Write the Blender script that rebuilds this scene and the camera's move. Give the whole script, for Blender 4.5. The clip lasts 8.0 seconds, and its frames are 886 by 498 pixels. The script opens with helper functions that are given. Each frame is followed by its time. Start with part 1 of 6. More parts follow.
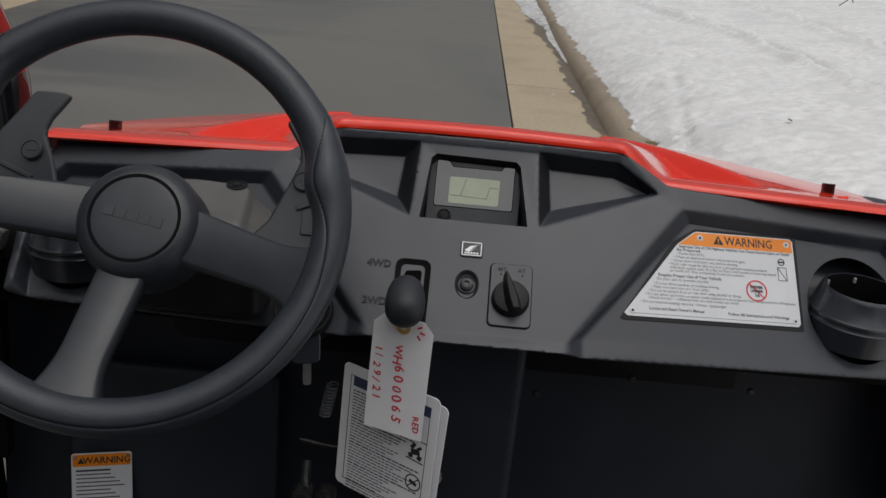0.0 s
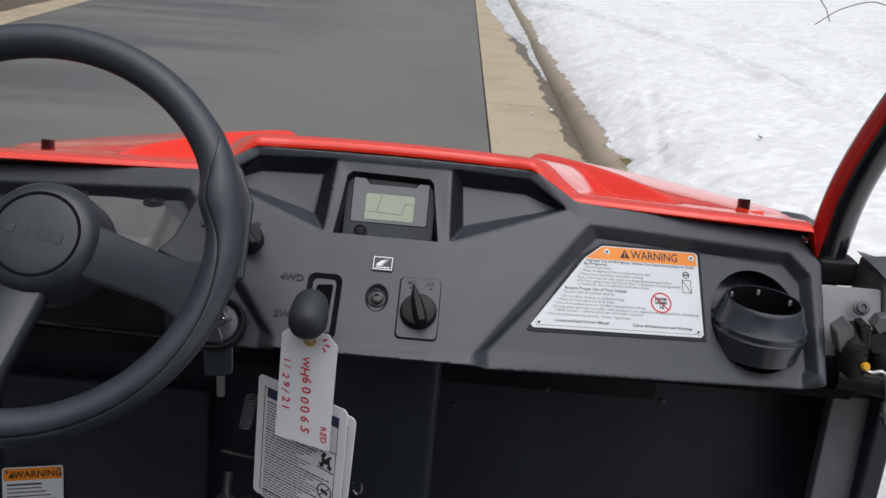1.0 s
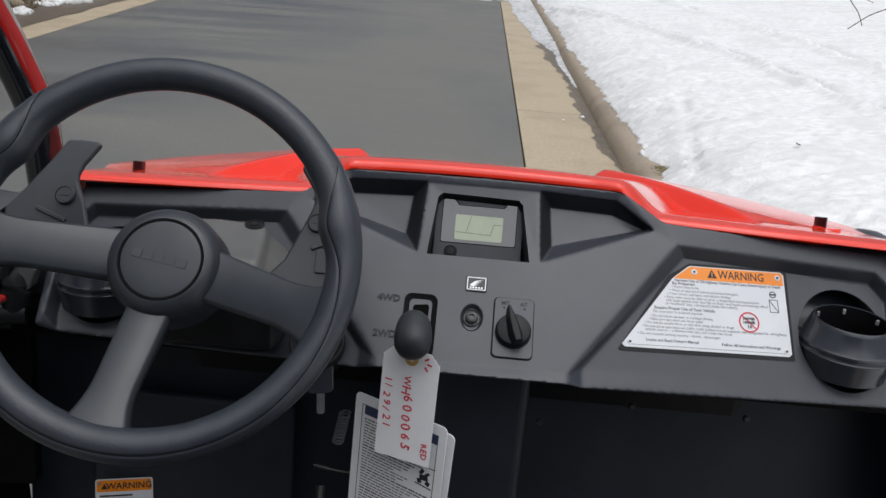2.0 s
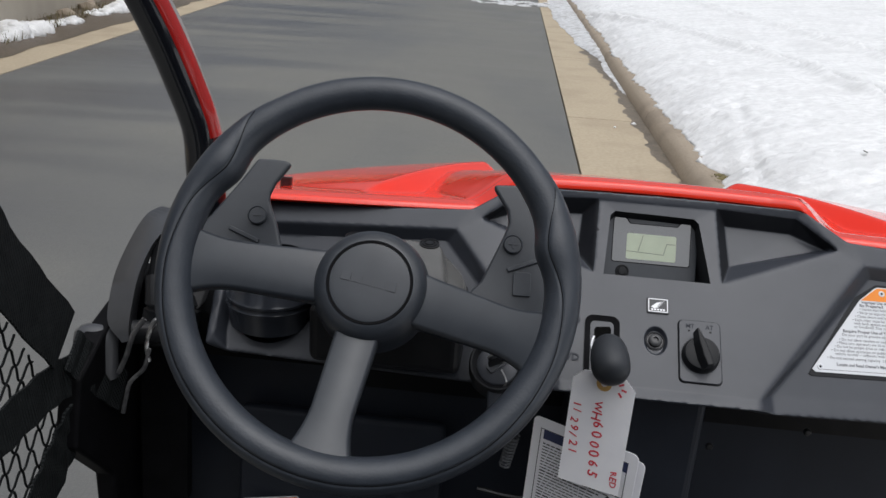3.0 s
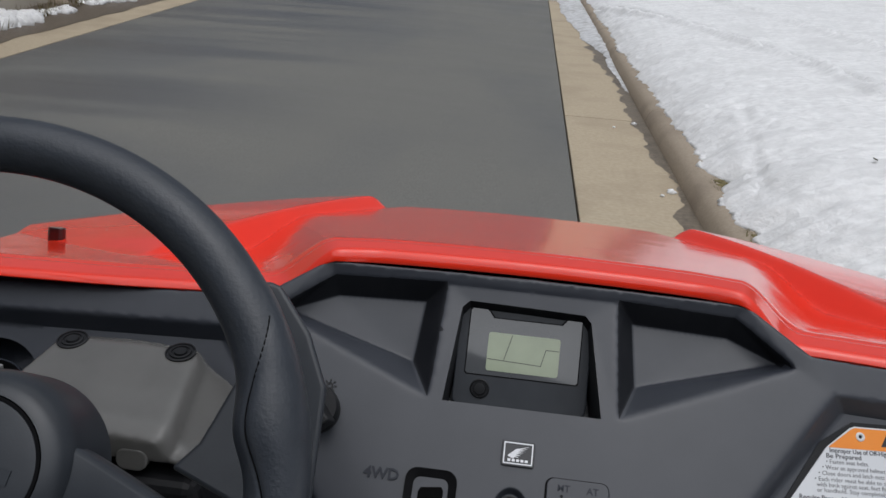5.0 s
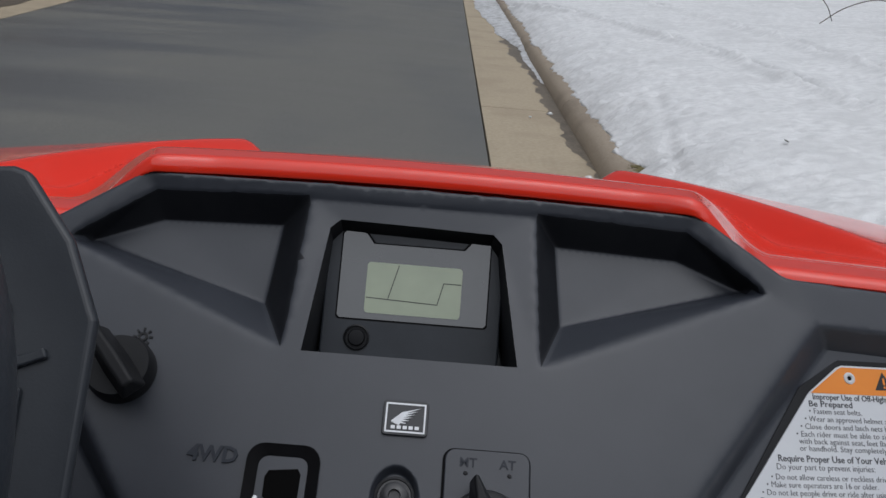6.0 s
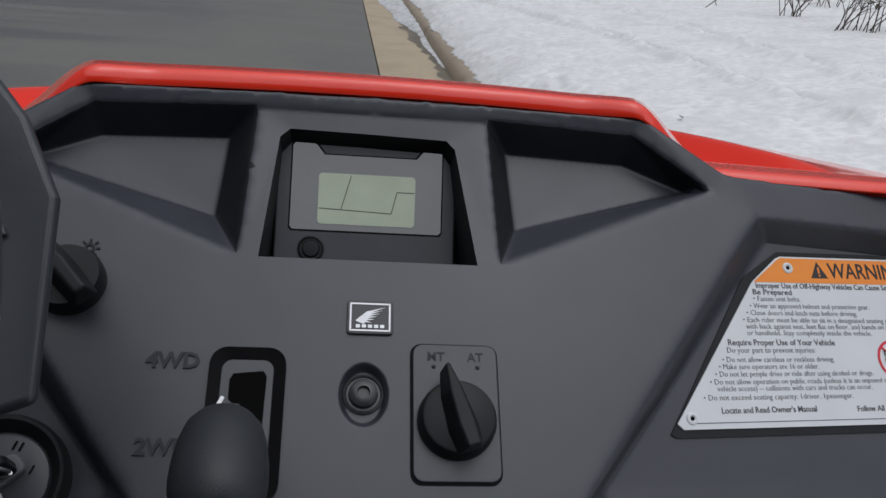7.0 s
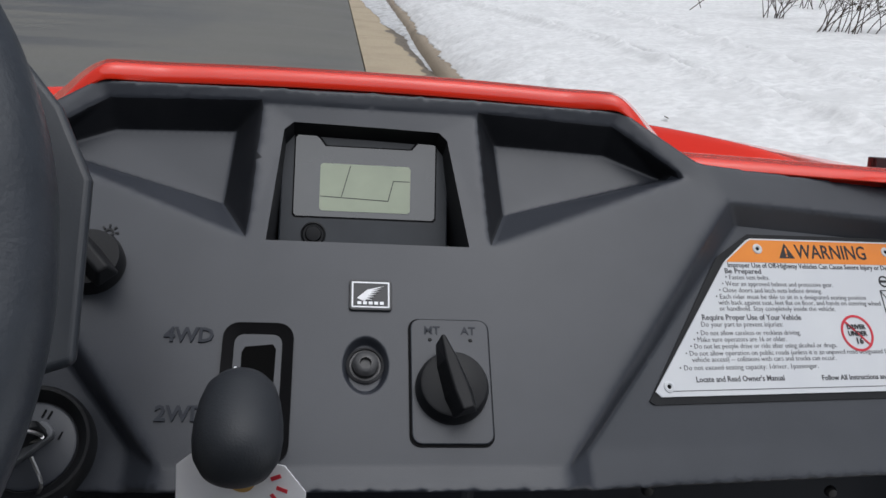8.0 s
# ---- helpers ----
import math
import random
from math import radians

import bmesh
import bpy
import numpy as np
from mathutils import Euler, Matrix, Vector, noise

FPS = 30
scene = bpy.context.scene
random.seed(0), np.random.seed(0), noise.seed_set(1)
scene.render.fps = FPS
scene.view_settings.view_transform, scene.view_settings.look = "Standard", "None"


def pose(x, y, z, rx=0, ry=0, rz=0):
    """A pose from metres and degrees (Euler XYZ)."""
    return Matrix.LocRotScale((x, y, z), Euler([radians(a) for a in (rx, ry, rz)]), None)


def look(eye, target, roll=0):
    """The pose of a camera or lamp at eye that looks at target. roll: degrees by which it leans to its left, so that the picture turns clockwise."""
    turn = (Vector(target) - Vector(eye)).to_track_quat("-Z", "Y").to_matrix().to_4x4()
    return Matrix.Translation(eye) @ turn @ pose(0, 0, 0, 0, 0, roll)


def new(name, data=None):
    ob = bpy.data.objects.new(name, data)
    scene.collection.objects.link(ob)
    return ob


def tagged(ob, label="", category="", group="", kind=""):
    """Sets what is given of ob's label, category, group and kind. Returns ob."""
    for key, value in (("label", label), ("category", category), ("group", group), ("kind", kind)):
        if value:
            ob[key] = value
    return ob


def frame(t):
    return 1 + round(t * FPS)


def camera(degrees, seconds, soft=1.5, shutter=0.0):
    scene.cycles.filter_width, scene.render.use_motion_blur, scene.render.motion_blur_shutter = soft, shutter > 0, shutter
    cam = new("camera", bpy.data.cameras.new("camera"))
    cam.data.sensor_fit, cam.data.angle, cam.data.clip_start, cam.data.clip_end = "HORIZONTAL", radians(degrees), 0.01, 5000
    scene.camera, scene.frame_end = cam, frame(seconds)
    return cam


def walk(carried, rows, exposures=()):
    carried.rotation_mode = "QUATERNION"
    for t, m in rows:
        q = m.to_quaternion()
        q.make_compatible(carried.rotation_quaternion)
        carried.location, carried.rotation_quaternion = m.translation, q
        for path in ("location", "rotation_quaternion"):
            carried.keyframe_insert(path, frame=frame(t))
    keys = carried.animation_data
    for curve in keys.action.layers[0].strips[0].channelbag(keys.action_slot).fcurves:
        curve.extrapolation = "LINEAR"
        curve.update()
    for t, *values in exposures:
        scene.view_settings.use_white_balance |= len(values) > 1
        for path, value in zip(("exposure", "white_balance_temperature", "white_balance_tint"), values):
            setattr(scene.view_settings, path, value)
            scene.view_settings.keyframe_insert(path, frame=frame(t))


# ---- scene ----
cam = camera(55.9, 8.0)
PATH = [
    (0, (-0.021, 0.071, 1.399), (-0.039, 1.922, 0.642), 5.2),
    (0.5, (0.017, 0.067, 1.393), (0.011, 1.934, 0.676), 5.1),
    (1, (0.058, 0.05, 1.412), (0.062, 1.917, 0.696), 5.2),
    (1.2, (0.069, 0.043, 1.415), (0.056, 1.912, 0.703), 4.8),
    (2.3, (-0.067, 0.033, 1.431), (-0.134, 1.902, 0.724), 4.5),
    (2.5, (-0.1, 0.036, 1.431), (-0.183, 1.906, 0.726), 4.3),
    (3, (-0.167, 0.046, 1.425), (-0.297, 1.914, 0.724), 3.9),
    (3.5, (-0.184, 0.057, 1.43), (-0.379, 1.918, 0.723), 3.6),
    (4, (-0.151, 0.1, 1.444), (-0.413, 1.954, 0.74), 3.1),
    (4.2, (-0.118, 0.155, 1.453), (-0.379, 2.007, 0.747), 3.0),
    (4.5, (-0.049, 0.262, 1.452), (-0.305, 2.115, 0.743), 3.1),
    (4.7, (-0.033, 0.308, 1.443), (-0.241, 2.161, 0.722), 3.7),
    (5.8, (0.002, 0.47, 1.321), (-0.049, 2.341, 0.616), 4.7),
    (6, (0.005, 0.487, 1.309), (0.037, 2.36, 0.607), 5.0),
    (6.3, (0.001, 0.487, 1.285), (0.168, 2.355, 0.592), 5.6),
    (6.5, (0.002, 0.481, 1.269), (0.217, 2.345, 0.576), 6.1),
    (7, (-0.019, 0.473, 1.264), (0.241, 2.327, 0.559), 5.4),
    (7.5, (-0.03, 0.469, 1.254), (0.247, 2.322, 0.553), 5.5),
    (8, (-0.026, 0.439, 1.265), (0.261, 2.292, 0.57), 5.2),
]
EXPOSURE = [(0, -0.1, 6500, 10), (0.5, 0.22, 6350, 10), (1.0, 0.45, 6200, 10), (2.5, 0.43, 6200, 10), (3.5, 0.52, 6200, 10), (4.1, 0.50, 6200, 10), (4.5, 0.36, 6200, 10), (6.0, -0.16, 6000, 10), (7.0, -0.08, 6050, 10), (7.5, -0.01, 6050, 10), (8.0, 0.2, 6100, 10)]
walk(cam, [(t, look(eye, target, roll)) for t, eye, target, roll in PATH], EXPOSURE)

# ---- light ----
world = bpy.data.worlds.new("overcast_sky")
scene.world = world
world.use_nodes = True
wn, wl = world.node_tree.nodes, world.node_tree.links
sky = wn.new("ShaderNodeTexSky")
sky.sky_type, sky.sun_disc = "NISHITA", False
sky.sun_elevation, sky.sun_rotation = radians(76), radians(140)
sky.air_density, sky.dust_density, sky.ozone_density = 1.0, 6.0, 1.0
grey = wn.new("ShaderNodeHueSaturation")
grey.inputs["Saturation"].default_value = 0.32
wl.new(sky.outputs[0], grey.inputs["Color"])
wl.new(grey.outputs[0], wn["Background"].inputs["Color"])
wn["Background"].inputs["Strength"].default_value = 0.066
sun = new("sun", bpy.data.lights.new("sun", "SUN"))
sun.data.energy, sun.data.angle, sun.data.color = 1.4, radians(100), (1.0, 0.985, 0.965)
sun.matrix_world = look((0.7, -0.75, 4.4), (0, 0, 0.4))


# ---- materials ----
def material(name, color, rough=0.5, metal=0.0, spec=0.5, coat=0.0):
    m = bpy.data.materials.new(name)
    m.use_nodes = True
    b = m.node_tree.nodes["Principled BSDF"]
    b.inputs["Base Color"].default_value = (*color, 1)
    b.inputs["Roughness"].default_value = rough
    b.inputs["Metallic"].default_value = metal
    b.inputs["Specular IOR Level"].default_value = spec
    b.inputs["Coat Weight"].default_value = coat
    b.inputs["Coat Roughness"].default_value = 0.06
    return m


def textured(name, c1, c2, scale, rough=0.5, grain=0.0, grain_scale=800, spec=0.5, coat=0.0, detail=6, rough_var=0.0, c3=None, c3_scale=1.0, c3_amount=0.5, stretch=(1, 1, 1)):
    """Two-scale colour noise in metres, with fine relief."""
    m = material(name, c1, rough, 0.0, spec, coat)
    n, l = m.node_tree.nodes, m.node_tree.links
    b = n["Principled BSDF"]
    co = n.new("ShaderNodeTexCoord")
    mp = n.new("ShaderNodeMapping")
    mp.inputs["Scale"].default_value = stretch
    l.new(co.outputs["Object"], mp.inputs["Vector"])
    no = n.new("ShaderNodeTexNoise")
    no.inputs["Scale"].default_value, no.inputs["Detail"].default_value = scale, detail
    l.new(mp.outputs[0], no.inputs["Vector"])
    ramp = n.new("ShaderNodeValToRGB")
    ramp.color_ramp.elements[0].position, ramp.color_ramp.elements[1].position = 0.35, 0.65
    ramp.color_ramp.elements[0].color, ramp.color_ramp.elements[1].color = (*c1, 1), (*c2, 1)
    l.new(no.outputs["Fac"], ramp.inputs["Fac"])
    out = ramp.outputs[0]
    if c3:
        big = n.new("ShaderNodeTexNoise")
        big.inputs["Scale"].default_value, big.inputs["Detail"].default_value = c3_scale, 5
        l.new(mp.outputs[0], big.inputs["Vector"])
        r3 = n.new("ShaderNodeValToRGB")
        r3.color_ramp.elements[0].position, r3.color_ramp.elements[1].position = 0.48, 0.66
        r3.color_ramp.elements[0].color = (0, 0, 0, 1)
        r3.color_ramp.elements[1].color = (c3_amount, c3_amount, c3_amount, 1)
        l.new(big.outputs["Fac"], r3.inputs["Fac"])
        mix = n.new("ShaderNodeMix")
        mix.data_type = "RGBA"
        l.new(r3.outputs[0], mix.inputs["Factor"])
        l.new(out, mix.inputs["A"])
        mix.inputs["B"].default_value = (*c3, 1)
        out = mix.outputs["Result"]
    l.new(out, b.inputs["Base Color"])
    if rough_var:
        mr = n.new("ShaderNodeMapRange")
        mr.inputs["To Min"].default_value, mr.inputs["To Max"].default_value = rough - rough_var, rough + rough_var
        rn = n.new("ShaderNodeTexNoise")
        rn.inputs["Scale"].default_value = scale * 0.35
        l.new(co.outputs["Object"], rn.inputs["Vector"])
        l.new(rn.outputs["Fac"], mr.inputs["Value"])
        l.new(mr.outputs[0], b.inputs["Roughness"])
    if grain:
        g = n.new("ShaderNodeTexNoise")
        g.inputs["Scale"].default_value, g.inputs["Detail"].default_value = grain_scale, 3
        l.new(co.outputs["Object"], g.inputs["Vector"])
        bump = n.new("ShaderNodeBump")
        bump.inputs["Strength"].default_value, bump.inputs["Distance"].default_value = 1.0, grain
        l.new(g.outputs["Fac"], bump.inputs["Height"])
        l.new(bump.outputs[0], b.inputs["Normal"])
    return m


PLASTIC = textured("dash_plastic", (0.027, 0.031, 0.040), (0.033, 0.037, 0.047), 30, 0.40, 0.00004, 1500, spec=0.55, rough_var=0.06, c3=(0.040, 0.043, 0.052), c3_scale=6, c3_amount=0.35)
BLACK = textured("black_plastic", (0.010, 0.0105, 0.012), (0.014, 0.0145, 0.016), 40, 0.42, 0.00004, 1200, spec=0.22, rough_var=0.06)
DEEP = textured("underdash_plastic", (0.016, 0.0195, 0.028), (0.022, 0.0265, 0.037), 12, 0.55, 0.0001, 600, spec=0.35)
LEATHER = textured("wheel_rubber", (0.023, 0.0280, 0.0360), (0.030, 0.0355, 0.0450), 60, 0.40, 0.00024, 420, rough_var=0.06)
HUBMAT = textured("wheel_plastic", (0.022, 0.0260, 0.0325), (0.027, 0.0315, 0.0385), 50, 0.36, 0.00004, 900, rough_var=0.05)
COVER = textured("column_cover_plastic", (0.115, 0.113, 0.108), (0.130, 0.128, 0.122), 25, 0.26, 0.00004, 1200, rough_var=0.06)
KNOBMAT = textured("knob_rubber", (0.020, 0.023, 0.028), (0.025, 0.028, 0.033), 50, 0.52, 0.0001, 900, spec=0.4, rough_var=0.05)
RED = textured("red_plastic", (0.80, 0.034, 0.013), (0.84, 0.039, 0.015), 5, 0.13, 0.0022, 9, spec=0.5, rough_var=0.04, coat=0.28)
# Dark red for the pillars' painted reflection and the left latch tip
REDGLOSS = textured("dark_red_gloss", (0.30, 0.011, 0.009), (0.34, 0.013, 0.011), 20, 0.15, spec=0.6, rough_var=0.04)
# Near-black for seals and seams; also paints the shade in gaps
MATTBLACK = textured("matt_black", (0.003, 0.003, 0.0035), (0.005, 0.005, 0.006), 40, 0.6, spec=0.08)
# Dash plastic again, blackened: the shelves' shade is put into the colour
SHELFSHADE = textured("shaded_shelf_plastic", (0.008, 0.009, 0.012), (0.012, 0.013, 0.016), 40, 0.55, 0.00004, 1200, spec=0.25)
CUP = textured("cup_rubber", (0.027, 0.031, 0.039), (0.033, 0.037, 0.046), 30, 0.20, 0.00005, 900, spec=0.6)
STEEL = textured("zinc_steel", (0.42, 0.42, 0.42), (0.55, 0.55, 0.54), 120, 0.32, rough_var=0.1)
STEEL.node_tree.nodes["Principled BSDF"].inputs["Metallic"].default_value = 0.9
DULL = textured("dull_steel", (0.05, 0.05, 0.053), (0.12, 0.12, 0.12), 60, 0.25, rough_var=0.1)
ENDMAT = textured("end_cover_plastic", (0.060, 0.062, 0.067), (0.070, 0.072, 0.077), 25, 0.34, 0.00004, 1200, rough_var=0.06)
PLATE = textured("grey_painted_steel", (0.25, 0.25, 0.255), (0.32, 0.32, 0.32), 18, 0.4, 0.0001, 300, rough_var=0.1)
JAWMAT = textured("worn_grey_steel", (0.07, 0.07, 0.075), (0.14, 0.14, 0.14), 40, 0.35, rough_var=0.1)
POSTMAT = textured("dark_painted_steel", (0.10, 0.105, 0.115), (0.13, 0.135, 0.145), 18, 0.45, 0.0001, 300, rough_var=0.08)
TUBE = textured("black_gloss_paint", (0.006, 0.007, 0.010), (0.009, 0.010, 0.013), 60, 0.16, 0.00003, 300, spec=0.5, rough_var=0.05, coat=0.5)
LCDMAT = textured("lcd_green_grey", (0.34, 0.39, 0.27), (0.37, 0.42, 0.29), 60, 0.2, coat=1.0)
INK = material("black_ink", (0.02, 0.02, 0.022), 0.6)
REDINK = material("red_ink", (0.62, 0.03, 0.05), 0.6)
BLUEINK = material("navy_ink", (0.03, 0.04, 0.10), 0.6)
WHITE = textured("white_enamel", (0.63, 0.645, 0.67), (0.67, 0.685, 0.70), 30, 0.35)
ORANGE = textured("orange_enamel", (0.80, 0.23, 0.008), (0.84, 0.26, 0.012), 30, 0.35)
PAPER = textured("white_card", (0.83, 0.83, 0.86), (0.87, 0.87, 0.89), 50, 0.7, 0.00008, 500)
BRASS = textured("manila_eyelet", (0.55, 0.33, 0.10), (0.6, 0.38, 0.13), 200, 0.5)
SILVER = material("silver_emblem", (0.62, 0.63, 0.65), 0.35, 0.3)
WEBBING = textured("black_webbing", (0.0045, 0.0055, 0.006), (0.010, 0.0115, 0.012), 350, 0.75, 0.0006, 700, spec=0.2)
STRAPMAT = textured("strap_webbing", (0.0045, 0.0060, 0.0065), (0.0105, 0.0125, 0.013), 90, 0.72, spec=0.25)
n, l = STRAPMAT.node_tree.nodes, STRAPMAT.node_tree.links
weave, relief = n.new("ShaderNodeTexWave"), n.new("ShaderNodeBump")
weave.wave_type, weave.bands_direction = "BANDS", "Y"
weave.inputs["Scale"].default_value, weave.inputs["Distortion"].default_value = 95, 0.6
relief.inputs["Strength"].default_value, relief.inputs["Distance"].default_value = 0.9, 0.0012
l.new(n["Texture Coordinate"].outputs["Object"], weave.inputs["Vector"])
l.new(weave.outputs["Fac"], relief.inputs["Height"])
l.new(relief.outputs[0], n["Principled BSDF"].inputs["Normal"])
AMBER = material("amber_plastic", (0.75, 0.38, 0.02), 0.3)
SEALMAT = textured("pale_seal", (0.22, 0.22, 0.21), (0.34, 0.34, 0.33), 40, 0.25, spec=0.5)
LENS = material("smoked_red_lens", (0.035, 0.008, 0.008), 0.12, coat=0.6)

ASPHALT = textured("asphalt", (0.120, 0.118, 0.106), (0.156, 0.153, 0.138), 90, 0.60, 0.002, 160, c3=(0.106, 0.108, 0.106), c3_scale=0.38, c3_amount=0.8, rough_var=0.1, stretch=(1.6, 0.55, 1))
n, l = ASPHALT.node_tree.nodes, ASPHALT.node_tree.links
streak, place, gloss = n.new("ShaderNodeTexNoise"), n.new("ShaderNodeMapping"), n.new("ShaderNodeMapRange")
place.inputs["Scale"].default_value = (0.25, 1.5, 1.0)
streak.inputs["Scale"].default_value, streak.inputs["Detail"].default_value = 0.7, 3
gloss.inputs["From Min"].default_value, gloss.inputs["From Max"].default_value = 0.40, 0.68
gloss.inputs["To Min"].default_value, gloss.inputs["To Max"].default_value = 0.66, 0.56
l.new(n["Texture Coordinate"].outputs["Object"], place.inputs["Vector"])
l.new(place.outputs[0], streak.inputs["Vector"])
l.new(streak.outputs["Fac"], gloss.inputs["Value"])
damp_at, damp_band, damp, dry = n.new("ShaderNodeSeparateXYZ"), n.new("ShaderNodeMapRange"), n.new("ShaderNodeMath"), n.new("ShaderNodeMix")
damp_band.interpolation_type = "SMOOTHSTEP"
damp_band.inputs["From Min"].default_value, damp_band.inputs["From Max"].default_value = -1.2, -3.6
damp.operation = "MULTIPLY"
l.new(n["Texture Coordinate"].outputs["Object"], damp_at.inputs[0])
l.new(damp_at.outputs["X"], damp_band.inputs["Value"])
l.new(damp_band.outputs[0], damp.inputs[0])
spread = n.new("ShaderNodeMapRange")
spread.inputs["From Min"].default_value, spread.inputs["From Max"].default_value = 0.36, 0.60
l.new(streak.outputs["Fac"], spread.inputs["Value"])
l.new(spread.outputs[0], damp.inputs[1])
dry.data_type = "FLOAT"
l.new(damp.outputs[0], dry.inputs["Factor"])
l.new(gloss.outputs[0], dry.inputs["A"])
dry.inputs["B"].default_value = 0.30
l.new(dry.outputs["Result"], n["Principled BSDF"].inputs["Roughness"])
wet = n.new("ShaderNodeMix")
wet.data_type = "RGBA"
l.new(n["Principled BSDF"].inputs["Base Color"].links[0].from_socket, wet.inputs["A"])
wet.inputs["B"].default_value = (0.078, 0.080, 0.084, 1)
l.new(damp.outputs[0], wet.inputs["Factor"])
l.new(wet.outputs["Result"], n["Principled BSDF"].inputs["Base Color"])
CONCRETE = textured("gutter_concrete", (0.375, 0.31, 0.215), (0.425, 0.355, 0.255), 34, 0.85, 0.002, 120, c3=(0.31, 0.25, 0.175), c3_scale=1.6, c3_amount=0.6)
KERBMAT = textured("kerb_concrete", (0.29, 0.238, 0.178), (0.34, 0.284, 0.216), 60, 0.85, 0.0014, 140, c3=(0.205, 0.165, 0.125), c3_scale=1.7, c3_amount=0.7)
SNOW = textured("snow", (0.70, 0.70, 0.695), (0.855, 0.855, 0.85), 15, 0.6, 0.006, 55, c3=(0.66, 0.66, 0.655), c3_scale=2.2, c3_amount=0.6, stretch=(0.8, 1.3, 1), detail=8)
SLUSH = textured("grey_slush", (0.50, 0.50, 0.50), (0.74, 0.745, 0.75), 14, 0.4, 0.012, 30, c3=(0.36, 0.35, 0.33), c3_scale=5, c3_amount=0.7)
WETDIRT = textured("wet_dirt", (0.075, 0.058, 0.040), (0.13, 0.10, 0.072), 25, 0.45, 0.003, 80)
SILTMAT = textured("wet_silt", (0.125, 0.100, 0.072), (0.20, 0.165, 0.12), 30, 0.4, 0.002, 90, c3=(0.08, 0.064, 0.046), c3_scale=7, c3_amount=0.7)
WALLMAT = textured("wall_render", (0.40, 0.36, 0.30), (0.45, 0.41, 0.34), 1.6, 0.9, 0.003, 50, c3=(0.34, 0.30, 0.25), c3_scale=0.6, c3_amount=0.7)
GRASS = textured("dead_grass", (0.10, 0.085, 0.03), (0.17, 0.14, 0.06), 40, 0.9)
TWIG = textured("twig_bark", (0.055, 0.043, 0.034), (0.11, 0.085, 0.068), 60, 0.9)
LEAFMAT = textured("dry_leaf", (0.035, 0.040, 0.022), (0.075, 0.062, 0.038), 40, 0.8)


# ---- mesh helpers ----
def finish(bm, name, mat, parent=None, label="", bevel=0.0, seg=2, smooth=True, angle=30, clamp=True):
    bmesh.ops.remove_doubles(bm, verts=bm.verts, dist=1e-6)
    bmesh.ops.recalc_face_normals(bm, faces=bm.faces)
    me = bpy.data.meshes.new(name)
    bm.to_mesh(me)
    bm.free()
    me.materials.append(mat)
    ob = new(name, me)
    if smooth and not bevel:
        for p in me.polygons:
            p.use_smooth = True
        me.set_sharp_from_angle(angle=radians(angle))
    if bevel:
        mod = ob.modifiers.new("bevel", "BEVEL")
        mod.width, mod.segments, mod.limit_method, mod.angle_limit = bevel, seg + 1, "ANGLE", radians(25)
        mod.use_clamp_overlap = clamp
    if parent:
        ob.parent = parent
    if label:
        tagged(ob, label)
    return ob


def part(name, bm, mat, parent, label="", bevel=0.0, seg=2, smooth=True, angle=30, clamp=True):
    return finish(bm, name, mat, parent, label, bevel, seg, smooth, angle, clamp)


def box(bm, m, sx, sy, sz):
    """A box of that size round the origin of the pose m."""
    return bmesh.ops.create_cube(bm, size=1, matrix=m @ Matrix.Diagonal((sx, sy, sz, 1)))["verts"]


def prism(bm, m, outline, z0, z1):
    """An outline in the plane of m, from z0 to z1."""
    lo = [bm.verts.new(m @ Vector((x, y, z0))) for x, y in outline]
    hi = [bm.verts.new(m @ Vector((x, y, z1))) for x, y in outline]
    bm.faces.new(hi)
    bm.faces.new(lo[::-1])
    for i in range(len(lo)):
        j = (i + 1) % len(lo)
        bm.faces.new((lo[i], lo[j], hi[j], hi[i]))


def rounded(w, h, r, n=5, cx=0.0, cy=0.0):
    pts = []
    for k, (sx, sy) in enumerate(((1, 1), (-1, 1), (-1, -1), (1, -1))):
        for i in range(n + 1):
            a = radians(90 * (k + i / n))
            pts.append((cx + sx * (w / 2 - r) + r * math.cos(a), cy + sy * (h / 2 - r) + r * math.sin(a)))
    return pts


def circle(r, n=24, cx=0.0, cy=0.0, ry=None):
    return [(cx + r * math.cos(2 * math.pi * i / n), cy + (ry or r) * math.sin(2 * math.pi * i / n)) for i in range(n)]


def lathe(bm, m, profile, n=32):
    """Rings of (radius, height) round the z axis of m; radius 0 closes."""
    rings = []
    for r, z in profile:
        if r < 1e-6:
            rings.append([bm.verts.new(m @ Vector((0, 0, z)))])
        else:
            rings.append([bm.verts.new(m @ Vector((r * math.cos(2 * math.pi * i / n), r * math.sin(2 * math.pi * i / n), z))) for i in range(n)])
    for a, b in zip(rings, rings[1:]):
        for i in range(n):
            j = (i + 1) % n
            if len(a) == 1 and len(b) > 1:
                bm.faces.new((a[0], b[j], b[i]))
            elif len(b) == 1 and len(a) > 1:
                bm.faces.new((a[i], a[j], b[0]))
            elif len(a) > 1:
                bm.faces.new((a[i], a[j], b[j], b[i]))


def smooth_path(points, steps=8):
    """A Catmull-Rom curve through the points."""
    p = [Vector(q) for q in points]
    p = [2 * p[0] - p[1], *p, 2 * p[-1] - p[-2]]
    out = []
    for a, b, c, d in zip(p, p[1:], p[2:], p[3:]):
        for i in range(steps):
            t = i / steps
            out.append(0.5 * (2 * b + (c - a) * t + (2 * a - 5 * b + 4 * c - d) * t * t + (3 * b - a - 3 * c + d) * t ** 3))
    return out + [p[-2]]


